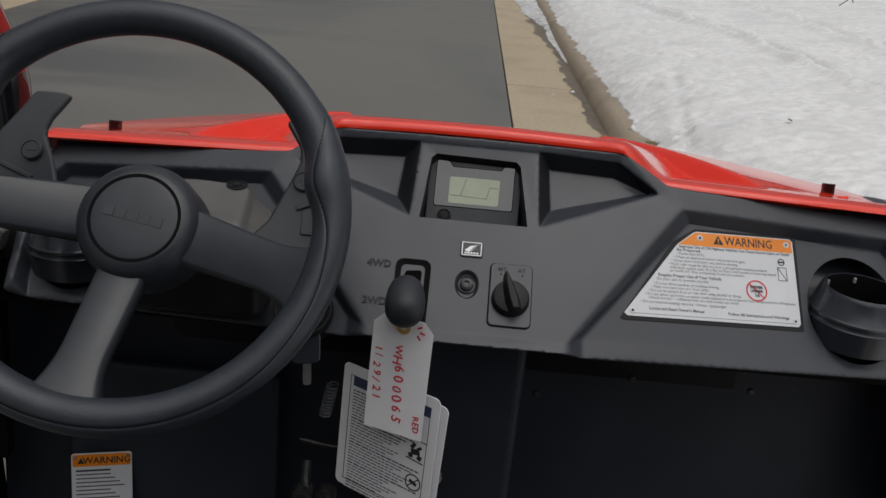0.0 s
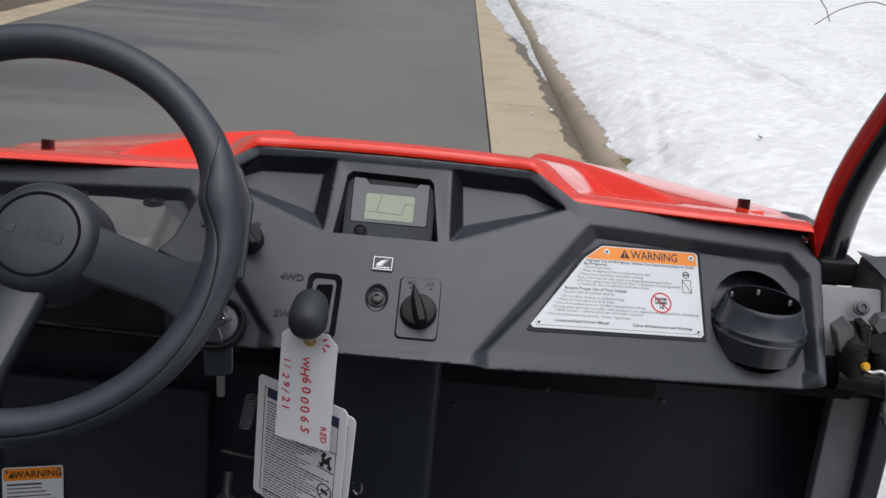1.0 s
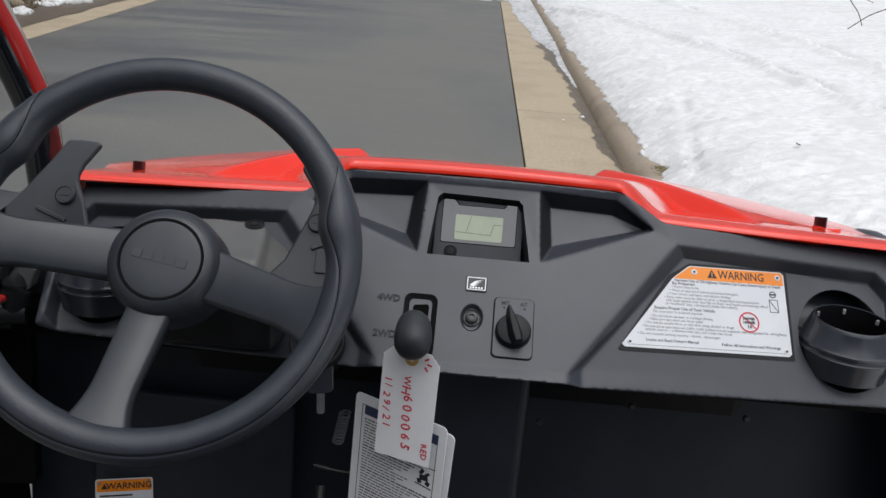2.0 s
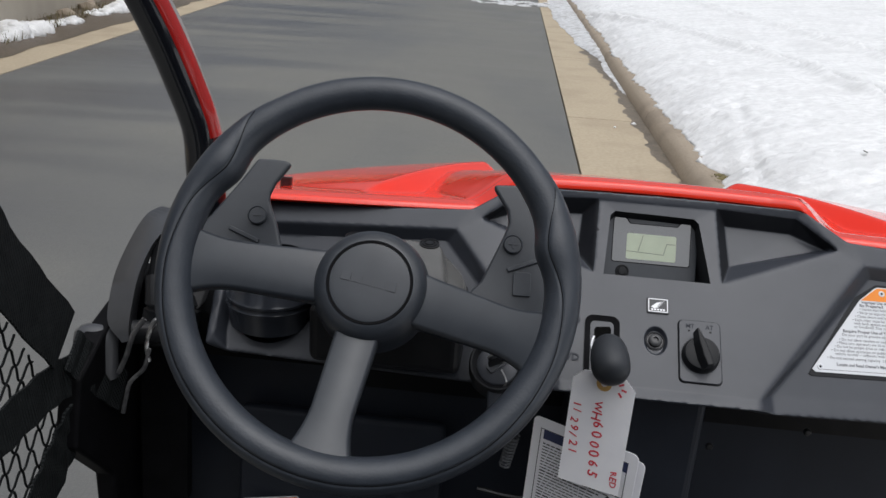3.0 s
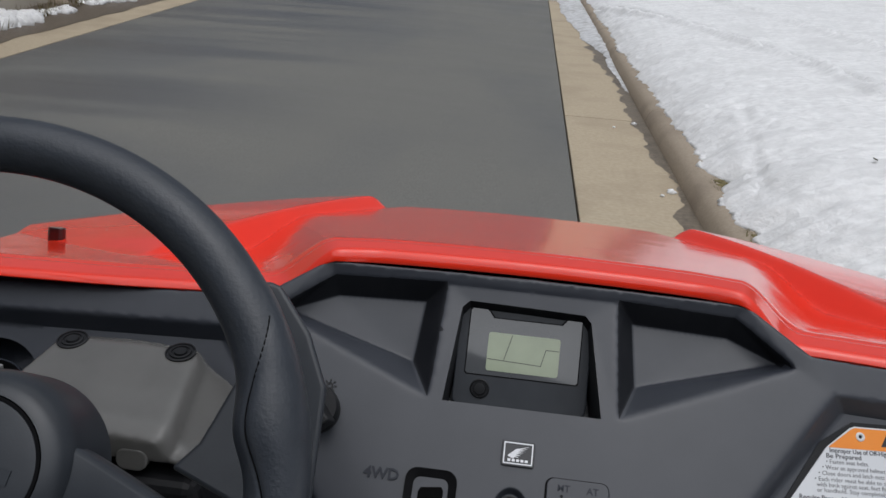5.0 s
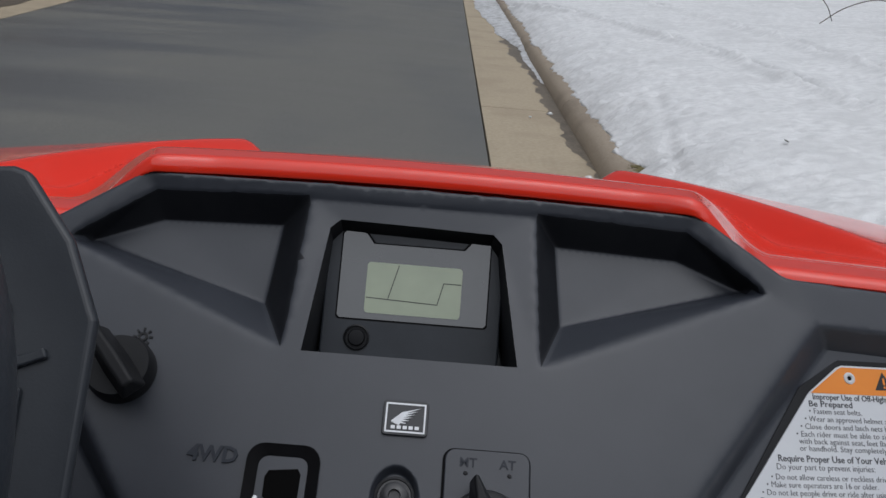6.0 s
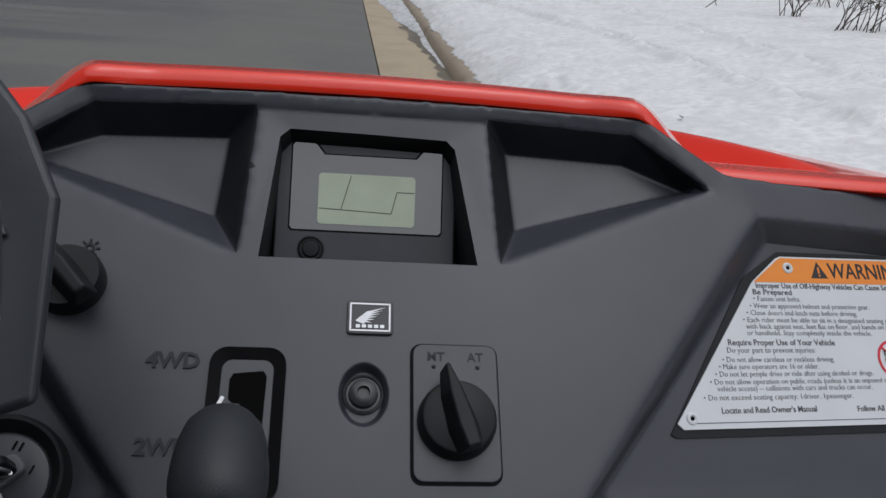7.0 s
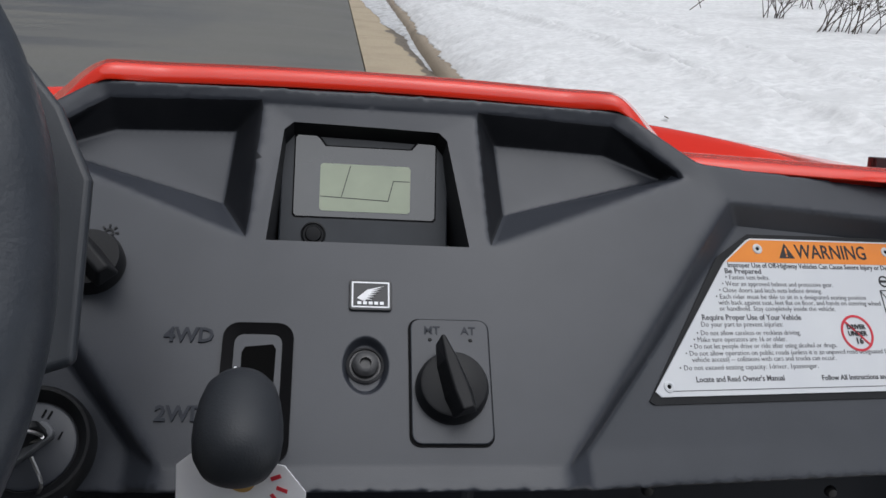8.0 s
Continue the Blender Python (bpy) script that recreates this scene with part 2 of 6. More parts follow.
def tube(bm, points, radius, n=12, closed=False, flat=1.0):
    """A round bar along the points; radius may be a function of 0..1."""
    pts = [Vector(p) for p in points]
    rings = []
    up = Vector((0.13, 0.31, 0.94)).normalized()
    count = len(pts)
    for i, p in enumerate(pts):
        a = pts[i - 1] if i or closed else p
        b = pts[(i + 1) % count] if i < count - 1 or closed else p
        d = (b - a).normalized()
        s = d.cross(up)
        s = s.normalized() if s.length > 1e-3 else d.orthogonal().normalized()
        u = s.cross(d)
        r = radius(i / max(1, count - 1)) if callable(radius) else radius
        rings.append([bm.verts.new(p + r * (math.cos(2 * math.pi * k / n) * s + flat * math.sin(2 * math.pi * k / n) * u)) for k in range(n)])
    for i in range(count if closed else count - 1):
        a, b = rings[i], rings[(i + 1) % count]
        for k in range(n):
            j = (k + 1) % n
            bm.faces.new((a[k], a[j], b[j], b[k]))
    if not closed:
        bm.faces.new(rings[0][::-1])
        bm.faces.new(rings[-1])


def weld(bm, near=4e-4):
    """Splits open edges where a corner of a neighbour lies on them, and joins the two."""
    for _ in range(6):
        split = 0
        rim_verts = [v for v in bm.verts if v.is_boundary]
        for e in [e for e in bm.edges if e.is_boundary]:
            a, b = e.verts[0].co.copy(), e.verts[1].co.copy()
            length = (b - a).length
            for v in rim_verts:
                if v in e.verts or length < 1e-3:
                    continue
                f = (v.co - a).dot(b - a) / length ** 2
                if 0.5e-3 < f * length < length - 0.5e-3 and (a.lerp(b, f) - v.co).length < near:
                    made = bmesh.utils.edge_split(e, e.verts[0], f)[1]
                    made.co = v.co
                    split += 1
                    break
        bmesh.ops.remove_doubles(bm, verts=bm.verts, dist=2e-4)
        if not split:
            break


def mend_folds(bm):
    """Draws together slivers and small faces that lie folded over their neighbours."""
    check = list(bm.faces)
    for _ in range(14):
        targets, used, later = {}, set(), set()
        for f in check:
            if not f.is_valid:
                continue
            sides = sorted(f.edges, key=lambda e: e.calc_length())
            thin = f.calc_area() * 2 < 2.5e-4 * sides[-1].calc_length()
            if thin or any(len(e.link_faces) == 2 and e.calc_face_angle(0.0) > 1.8 for e in sides):
                v, w = sides[1 if thin and sides[0].calc_length() > 0.5 * sides[-1].calc_length() else 0].verts
                if v.is_boundary and not w.is_boundary:
                    v, w = w, v
                ring = {e.other_vert(q) for q in (v, w) for e in q.link_edges} | {v, w}
                if ring & used:
                    later |= ring - used
                    continue
                used |= ring
                targets[v] = w
        if not targets:
            break
        bmesh.ops.weld_verts(bm, targetmap=targets)
        near = {e.other_vert(w) for w in targets.values() if w.is_valid for e in w.link_edges} | {w for w in later if w.is_valid}
        check = list({f for v in near if v.is_valid for f in v.link_faces})
    bmesh.ops.dissolve_degenerate(bm, dist=1e-5, edges=bm.edges)
    bmesh.ops.triangulate(bm, faces=bm.faces)


def soften(bm, size, rounds, hollow=0.12):
    """Cuts the faces fine and rounds the creases like moulded plastic; open edges stay, hollow creases nearly."""
    bmesh.ops.remove_doubles(bm, verts=bm.verts, dist=2e-4)
    weld(bm)
    for _ in range(9):
        bmesh.ops.triangulate(bm, faces=bm.faces)
        flat = [e for e in bm.edges if len(e.link_faces) == 2 and e.calc_face_angle(3.0) < 0.01]
        bmesh.ops.beautify_fill(bm, faces=bm.faces, edges=flat)
        long_edges = [e for e in bm.edges if e.calc_length() > size]
        if not long_edges:
            break
        bmesh.ops.subdivide_edges(bm, edges=long_edges, cuts=1)
    bmesh.ops.dissolve_degenerate(bm, dist=1e-4, edges=bm.edges)
    bmesh.ops.triangulate(bm, faces=bm.faces)
    bmesh.ops.recalc_face_normals(bm, faces=bm.faces)
    bm.verts.index_update()
    co = np.array([v.co for v in bm.verts])
    pairs = np.array([(e.verts[0].index, e.verts[1].index) for e in bm.edges])
    count = np.bincount(pairs.ravel(), minlength=len(co)).astype(float)[:, None]
    free = np.array([0.0 if v.is_boundary else 1.0 for v in bm.verts])
    for v in bm.verts:
        if free[v.index] and min(e.calc_face_angle_signed(0.0) for e in v.link_edges) < -0.2:
            free[v.index] = hollow
    for _ in range(rounds):
        total = np.zeros_like(co)
        np.add.at(total, pairs[:, 0], co[pairs[:, 1]])
        np.add.at(total, pairs[:, 1], co[pairs[:, 0]])
        co += 0.55 * free[:, None] * (total / count - co)
    for v, p in zip(bm.verts, co):
        v.co = p
    mend_folds(bm)


def ease(a, b, x):
    t = min(1.0, max(0.0, (x - a) / (b - a)))
    return t * t * (3 - 2 * t)


def write(text, size, m, bm=None, bold=0.0, align="LEFT", depth=0.0001):
    """Letters of the built-in font as a flat mesh in the plane of m."""
    cu = bpy.data.curves.new("letters", "FONT")
    cu.body, cu.size, cu.align_x, cu.offset, cu.extrude = text, size, align, bold, depth
    cu.resolution_u = 2
    ob = new("letters", cu)
    me = bpy.data.meshes.new_from_object(ob.evaluated_get(bpy.context.evaluated_depsgraph_get()))
    bpy.data.objects.remove(ob)
    bpy.data.curves.remove(cu)
    me.transform(m)
    bm = bm or bmesh.new()
    bm.from_mesh(me)
    bpy.data.meshes.remove(me)
    return bm


# ---- the vehicle: axes of the dashboard face ----
vehicle = tagged(new("utility_vehicle"), "red two-seat utility vehicle with black plastic dashboard parked on the road", "vehicle")
COS, SIN = 0.743, 0.669
FACE = Matrix(((1, 0, 0, 0), (0, COS, -SIN, 0.773), (0, SIN, COS, 1.028), (0, 0, 0, 1)))


def D(u, v, w=0.0):
    return FACE @ Vector((u, v, w))


def on_face(u, v, w=0.0, turn=0.0):
    return FACE @ pose(u, v, w, 0, 0, turn)


def panel_depth(u, v):
    """Depth of the recessed side panels behind the face."""
    return -0.016 - 0.115 * (abs(u) - 0.2) + 0.09 * (v - 0.1)


def polys(bm, faces, mirror=True):
    for f in faces:
        for s in ((1, -1) if mirror else (1,)):
            vs = [bm.verts.new(D(s * u, v, w)) for u, v, w in f]
            bm.faces.new(vs)


# dashboard moulding: face, display surround, shelves, lip, side panels, rims
bm = bmesh.new()
B, R1, E = (0.098, 0.0, 0), (0.2125, 0.1565, 0), (0.188, 0.172, 0)
P1, P2, P3, P4 = (0.066, 0.1205, 0), (0.056, 0.1195, 0), (0.0480, 0.1965, 0), (0.0625, 0.2066, 0.0020)
L0, L1, TM = (0.063, 0.2085, 0.0035), (0.146, 0.2055, 0.0015), (0.063, 0.2147, 0.0069)
T0, T1, T2 = (0.0, 0.2155, 0.007), (0.1535, 0.2133, 0.0068), (0.199, 0.1815, 0.002)
S_tl, S_tr, S_r, S_b = (0.0755, 0.1990, -0.0165), (0.1450, 0.1965, -0.0170), (0.1800, 0.1800, -0.0165), (0.0790, 0.1515, -0.0200)
zero = lambda p: (0.0, p[1], p[2])


TOP = (0.0, 0.1957, 0)
SHELF = S_tl, S_b


def opening(s):
    """Corners of the display opening on one side: bottom, upper side, top."""
    if s > 0:
        return (0.0540, 0.1195, 0), (0.0442, 0.1890, 0), (0.0395, 0.1945, 0)
    return (0.0556, 0.1195, 0), (0.0496, 0.1910, 0), (0.0445, 0.1965, 0)


for side in (1, -1):
    P2, P3, P3b = opening(side)
    wide = 1.03 if side < 0 else 1.0
    S_tl, S_b = (SHELF[0][0] * wide, *SHELF[0][1:]), (SHELF[1][0] * wide, *SHELF[1][1:])
    half = [
        [zero(B), B, R1, E, P1, P2, zero(P2)],
        [P2, P1, P4, P3], [P3, P4, P3b], [TOP, P3b, P4, zero(P4)],
        [zero(P4), P4, L0, zero(L0)], [zero(L0), L0, TM, T0], [L0, L1, T1, TM], [L1, E, T2, T1], [E, R1, T2],
        [E, P1, S_b, S_r], [S_b, S_r, S_tr, S_tl],
    ]
    # shelf walls take the blackened copy of the plastic as painted shade
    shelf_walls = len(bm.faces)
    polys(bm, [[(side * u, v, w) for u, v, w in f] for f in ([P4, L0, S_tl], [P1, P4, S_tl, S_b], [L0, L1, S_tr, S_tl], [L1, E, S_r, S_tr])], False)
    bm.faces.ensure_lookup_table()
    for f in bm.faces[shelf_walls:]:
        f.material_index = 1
    polys(bm, [[(side * u, v, w) for u, v, w in f] for f in half], False)
back = lambda p, d=0.05, e=-0.02: (p[0], p[1] + d, p[2] + e)

polys(bm, [[T0, TM, back(TM, 0.012, -0.03), back(T0, 0.012, -0.03)], [TM, T1, back(T1, 0.012, -0.03), back(TM, 0.012, -0.03)], [T1, T2, back(T2, 0.012, -0.03), back(T1, 0.012, -0.03)]])
inner = lambda p: (p[0] * 0.97, p[1], -0.040)
# side panels
pd = lambda u, v, e=0.0: (u, v, panel_depth(u, v) + e)
B2, T2a, T3a, T4a, R2, R3 = pd(0.113, 0.012), pd(0.2215, 0.1485), pd(0.432, 0.149), pd(0.448, 0.130), pd(0.448, 0.034), pd(0.436, 0.022)
RIM = 0.015
K0, Ka, K1, K2, K3 = (0.0, -0.013, 0.003), (0.099, -0.0125, 0.002), (0.114, -0.009, -0.0145), pd(0.300, 0.0030, 0.0008), pd(0.443, 0.0125, 0.0010)
up = lambda u, v: (u, v, panel_depth(u, v) + RIM)
rim_in = [R1, up(0.434, 0.157), up(0.457, 0.134), up(0.457, 0.026)]
rim_out = [T2, up(0.450, 0.178), up(0.471, 0.150), up(0.465, 0.014)]
polys(bm, [
    [B, R1, T2a, B2],
    [R1, rim_in[1], T3a, T2a], [rim_in[1], rim_in[2], T4a, T3a], [rim_in[2], rim_in[3], R2, T4a],
    [rim_out[0], rim_out[1], rim_in[1], rim_in[0]], [rim_out[1], rim_out[2], rim_in[2], rim_in[1]], [rim_out[2], rim_out[3], rim_in[3], rim_in[2]],
    [rim_in[3], rim_out[3], K3, R3, R2],
    [T2, rim_out[1], (0.452, 0.184, -0.0240), (0.199, 0.186, -0.0150)],
])
# the lower lip, and the return under it
under = lambda p: (p[0], p[1] + 0.020, p[2] - 0.055)
polys(bm, [
    [zero(B), B, Ka, K0], [B, B2, K1, Ka], [B2, pd(0.28, 0.022), K2, K1], [pd(0.28, 0.022), R3, K3, K2],
    [K0, Ka, under(Ka), under(K0)], [Ka, K1, under(K1), under(Ka)], [K1, K2, under(K2), under(K1)], [K2, K3, under(K3), under(K2)],
    [K3, rim_out[3], (0.448, 0.03, -0.11), under(K3)], [rim_out[3], rim_out[2], (0.474, 0.10, -0.13), (0.448, 0.03, -0.11)],
    [rim_out[2], rim_out[1], (0.452, 0.15, -0.10), (0.474, 0.10, -0.13)],
])
# panel surface with the round hole of the cup holder
CUPU, CUPV = 0.3975, 0.0805
for s in (1, -1):
    cup_u = CUPU if s > 0 else CUPU + 0.005
    bound = (T2a, T3a, T4a, R2, R3, pd(0.28, 0.022), B2)
    hole_uv = circle(0.0505, 40, cup_u, CUPV, 0.0570)
    outer_uv = []
    for hu, hv in hole_uv:
        du, dv = hu - cup_u, hv - CUPV
        best = 9.0
        for p, q in zip(bound, bound[1:] + bound[:1]):
            eu, ev = q[0] - p[0], q[1] - p[1]
            det = du * -ev + dv * eu
            if abs(det) > 1e-9:
                a = ((p[0] - cup_u) * -ev + (p[1] - CUPV) * eu) / det
                b = (du * (p[1] - CUPV) - dv * (p[0] - cup_u)) / det
                if a > 0 and -1e-6 <= b <= 1 + 1e-6:
                    best = min(best, a)
        outer_uv.append((cup_u + du * best, CUPV + dv * best))
    for p in bound:
        k = min(range(40), key=lambda n: (outer_uv[n][0] - p[0]) ** 2 + (outer_uv[n][1] - p[1]) ** 2)
        outer_uv[k] = (p[0], p[1])
    outer = [bm.verts.new(D(s * u, v, panel_depth(u, v))) for u, v in outer_uv]
    hole = [bm.verts.new(D(s * u, v, panel_depth(u, v))) for u, v in hole_uv]
    for n in range(40):
        m = (n + 1) % 40
        bm.faces.new((hole[n], hole[m], outer[m], outer[n]))
bmesh.ops.remove_doubles(bm, verts=bm.verts, dist=1e-6)
bmesh.ops.recalc_face_normals(bm, faces=bm.faces)
main = max(bm.faces, key=lambda f: f.calc_area())
if main.normal.dot(D(0, 0, 1) - D(0, 0, 0)) < 0:
    bmesh.ops.reverse_faces(bm, faces=bm.faces)
soften(bm, 0.0040, 4)
for _ in range(2):
    near_bolt = [e for e in bm.edges if all(abs(q.x + 0.002) < 0.022 and abs(q.y - 0.0505) < 0.024 and abs(q.z) < 0.004 for q in (FACE.inverted() @ v.co for v in e.verts))]
    bmesh.ops.subdivide_edges(bm, edges=near_bolt, cuts=1)
    bmesh.ops.triangulate(bm, faces=bm.faces)
mend_folds(bm)
for v in bm.verts:
    q = FACE.inverted() @ v.co
    if abs(q.z) < 0.004 and abs(q.x) < 0.03 and 0.03 < q.y < 0.07:
        off = math.hypot((q.x + 0.0022) / 0.0112, (q.y - 0.0507) / 0.0148)
        v.co = FACE @ Vector((q.x, q.y, q.z - 0.0050 * ease(1.06, 0.80, off)))
dashboard = part("dashboard", bm, PLASTIC, vehicle, "charcoal moulded plastic dashboard with open shelves", angle=75)

dashboard.data.materials.append(SHELFSHADE)

# ---- display ----
# recess walls of dash plastic, darkened to paint in their shade
bm = bmesh.new()
for side in (1, -1):
    P2, P3, P3b = opening(side)
    half = [[P2, P3, inner(P3), inner(P2)], [P3, P3b, inner(P3b), inner(P3)], [TOP, P3b, inner(P3b), inner(TOP)], [zero(P2), P2, inner(P2), zero(inner(P2))]]
    polys(bm, [[(side * u, v, w) for u, v, w in f] for f in half], False)
part("display_surround", bm, BLACK, dashboard, "display recess walls, blackened for their shade")
tilt = math.degrees(math.atan(0.34))
DISP = on_face(-0.002, 0.2, -0.012) @ pose(0, 0, 0, tilt, 0, 0)
bm = bmesh.new()
prism(bm, DISP, rounded(0.0985, 0.0905, 0.006, cy=-0.03025), -0.010, 0)
prism(bm, on_face(0, 0.165, -0.050), [(-0.06, -0.055), (0.06, -0.055), (0.06, 0.045), (-0.06, 0.045)], 0, 0.004)
display = part("display_module", bm, HUBMAT, dashboard, "black digital display module", bevel=0.001)


def window_outline(g):
    """The window with the notch for the tab at its top, grown by g."""
    return [(-0.0398 - g, -0.0517 - g), (0.0398 + g, -0.0517 - g), (0.0412 + g, -0.0502 - g), (0.0412 + g, -0.0050 + g), (0.0396 + g, -0.0032 + g), (0.0335 - g, -0.0032 + g), (0.0308 - g, -0.0050 + g), (0.0270 - g, -0.0096 + g), (-0.0240 + g, -0.0096 + g), (-0.0276 + g, -0.0050 + g), (-0.0300 + g, -0.0032 + g), (-0.0396 - g, -0.0032 + g), (-0.0412 - g, -0.0050 + g), (-0.0412 - g, -0.0502 - g)]


bm = bmesh.new()
prism(bm, DISP, window_outline(0.0008), 0, 0.0003)
part("window_gasket", bm, MATTBLACK, dashboard)
bm = bmesh.new()
prism(bm, DISP, window_outline(0.0), 0.0003, 0.0007)
GLASSY = textured("display_window", (0.036, 0.039, 0.040), (0.044, 0.047, 0.048), 30, 0.03, spec=0.9, coat=1.0)
part("display_window", bm, GLASSY, dashboard, "glossy smoked display window")
bm = bmesh.new()
prism(bm, DISP, rounded(0.053, 0.0283, 0.002, cy=-0.03405), 0.0007, 0.0010)
part("lcd_screen", bm, LCDMAT, dashboard, "blank green-grey LCD screen")
bm = bmesh.new()
for ax, ay, bx, by in ((0.33, 0.04, 0.24, 0.69), (0.01, 0.70, 0.755, 0.75), (0.755, 0.75, 0.81, 0.32), (0.81, 0.32, 0.99, 0.32)):
    p, q = Vector((-0.0265 + 0.053 * ax, -0.0199 - 0.0283 * ay)), Vector((-0.0265 + 0.053 * bx, -0.0199 - 0.0283 * by))
    c, d = (p + q) / 2, q - p
    box(bm, DISP @ pose(c.x, c.y, 0.00105, 0, 0, math.degrees(math.atan2(d.y, d.x))), d.length + 0.0003, 0.00045, 0.0001)
part("lcd_segment_line", bm, INK, dashboard)
bm = bmesh.new()
lathe(bm, DISP @ pose(-0.0292, -0.0622, 0), [(0.0072, 0), (0.0072, 0.0010), (0.0064, 0.0014), (0.0060, 0.0002), (0.0048, 0.0002), (0.0042, 0.0020), (0, 0.0024)], 28)
part("reset_button", bm, BLACK, dashboard, "small round black display button", angle=40)

# ---- emblem ----
bm = bmesh.new()
prism(bm, on_face(0, 0.0886, 0), rounded(0.0222, 0.0172, 0.0018), 0, 0.0016)
emblem = part("emblem", bm, material("emblem_black", (0.022, 0.023, 0.026), 0.4), vehicle, "square black emblem with silver wing shape", bevel=0.0004)
bm = bmesh.new()
for w, h, x, y in ((0.0196, 0.0008, 0, 0.0069), (0.0196, 0.0008, 0, -0.0069), (0.0008, 0.0146, -0.0094, 0), (0.0008, 0.0146, 0.0094, 0)):
    prism(bm, on_face(0, 0.0886, 0.0016), [(x - w / 2, y - h / 2), (x + w / 2, y - h / 2), (x + w / 2, y + h / 2), (x - w / 2, y + h / 2)], 0, 0.0003)
part("border", bm, SILVER, emblem)
bm = bmesh.new()
for i in range(6):
    root = Vector((-0.0068 + 0.0007 * i, -0.0020 - 0.0003 * i))
    tip = Vector((0.0072 - 0.0013 * i, 0.0052 - 0.0016 * i))
    bend = root.lerp(tip, 0.45) + Vector((-0.0010, 0.0011))
    side = (tip - root).orthogonal().normalized() * 0.00052
    prism(bm, on_face(0, 0.0886, 0.0016), [tuple(p) for p in (root + side * 0.5, bend + side, tip, bend - side, root - side)][::-1], 0, 0.0003)
part("wing", bm, SILVER, emblem, "silver wing shape")
bm = bmesh.new()
for i in range(5):
    x = -0.0058 + i * 0.0029
    prism(bm, on_face(0, 0.0886, 0.0016), [(x - 0.0010, -0.0055), (x + 0.0010, -0.0055), (x + 0.0010, -0.0039), (x - 0.0010, -0.0039)], 0, 0.0003)
part("name_bar", bm, SILVER, emblem)

# ---- shift gate, lettering, bolt, mode switch ----
# frame ring painted near-black to stand for the shadow at its edge
bm = bmesh.new()
ow, oh = 0.0345, 0.070
gate = on_face(-0.0555, 0.0365, 0)
out = rounded(ow, oh, 0.008)
inn = rounded(ow - 0.011, oh - 0.011, 0.005)
for ring_a, za, ring_b, zb in ((out, -0.001, out, 0.0022), (out, 0.0022, inn, 0.0004), (inn, 0.0004, inn, -0.004)):
    a = [bm.verts.new(gate @ Vector((x, y, za))) for x, y in ring_a]
    b = [bm.verts.new(gate @ Vector((x, y, zb))) for x, y in ring_b]
    for i in range(len(a)):
        j = (i + 1) % len(a)
        bm.faces.new((a[i], a[j], b[j], b[i]))
shift_gate = part("shift_gate", bm, MATTBLACK, vehicle, "shift lever gate, frame blackened as its edge shadow")
bm = bmesh.new()
prism(bm, gate, rounded(ow - 0.0115, oh - 0.0115, 0.0045), -0.0008, 0.0005)
part("gate_plate", bm, PLASTIC, shift_gate)
bm = bmesh.new()
prism(bm, gate, [(-0.0062, 0.0225), (0.0072, 0.0240), (0.0088, 0.0215), (0.0080, -0.024), (0.0052, -0.0285), (0.0010, -0.026), (-0.0022, -0.004), (-0.0022, 0.0085), (-0.0058, 0.0088), (-0.0076, 0.0105), (-0.0078, 0.0195)], 0.0005, 0.0009)
part("gate_slot", bm, material("slot_black", (0.002, 0.002, 0.002), 0.9, spec=0.1), shift_gate, "black zigzag slot")
# panel-coloured letters made darker, so their relief shading is painted in
for text, v in (("4WD", 0.0613), ("2WD", 0.0215)):
    bm = write(text, 0.0104, on_face(-0.1010, v, 0.0), bold=0.0003, depth=0.0010)
    part("raised_lettering", bm, DEEP, dashboard, smooth=False)
bm = bmesh.new()
lathe(bm, on_face(-0.0022, 0.0520, -0.0052), [(0.0096, 0), (0.0096, 0.0016), (0.0084, 0.0022), (0.0080, 0.0012), (0.0070, 0.0012), (0.0066, 0.0040), (0.0050, 0.0052), (0.0030, 0.0054), (0.0026, 0.003), (0, 0.003)], 28)
bolt = part("socket_bolt", bm, textured("dark_bolt", (0.025, 0.025, 0.027), (0.04, 0.04, 0.042), 200, 0.3), vehicle, "black socket bolt sunk in an oval recess", angle=40)
bm = bmesh.new()
prism(bm, on_face(0.0408, 0.0432, 0), rounded(0.0405, 0.0650, 0.005), -0.001, 0.0016)
# black sheet set off left and down paints the plate's shadow
seat = bmesh.new()
prism(seat, on_face(0.0405, 0.0428, 0), rounded(0.0422, 0.0668, 0.0055), -0.001, 0.0005)
mode = part("mode_switch", bm, PLASTIC, vehicle, "rotary mode switch on a raised plate", bevel=0.0006)
part("plate_shadow", seat, MATTBLACK, mode)
bm = bmesh.new()
lathe(bm, on_face(0.0408, 0.0385, 0.0016), [(0.0185, 0), (0.0182, 0.004), (0.0165, 0.0085), (0.0155, 0.009), (0, 0.009)], 36)
part("knob_base", bm, BLACK, mode, angle=35)
bm = bmesh.new()
grip = on_face(0.0408, 0.0385, 0.009, 17)
prism(bm, grip, [(-0.0065, -0.0165), (0.0065, -0.0165), (0.0078, -0.006), (0.0062, 0.010), (0.0022, 0.0225), (-0.0022, 0.0225), (-0.0062, 0.010), (-0.0078, -0.006)], 0, 0.0125)
for v in bm.verts:
    q = grip.inverted() @ v.co
    if q.z > 0.01:
        q.x *= 0.45
        v.co = grip @ q
part("knob_grip", bm, BLACK, mode, "tapered black knob grip", bevel=0.0018, seg=3)
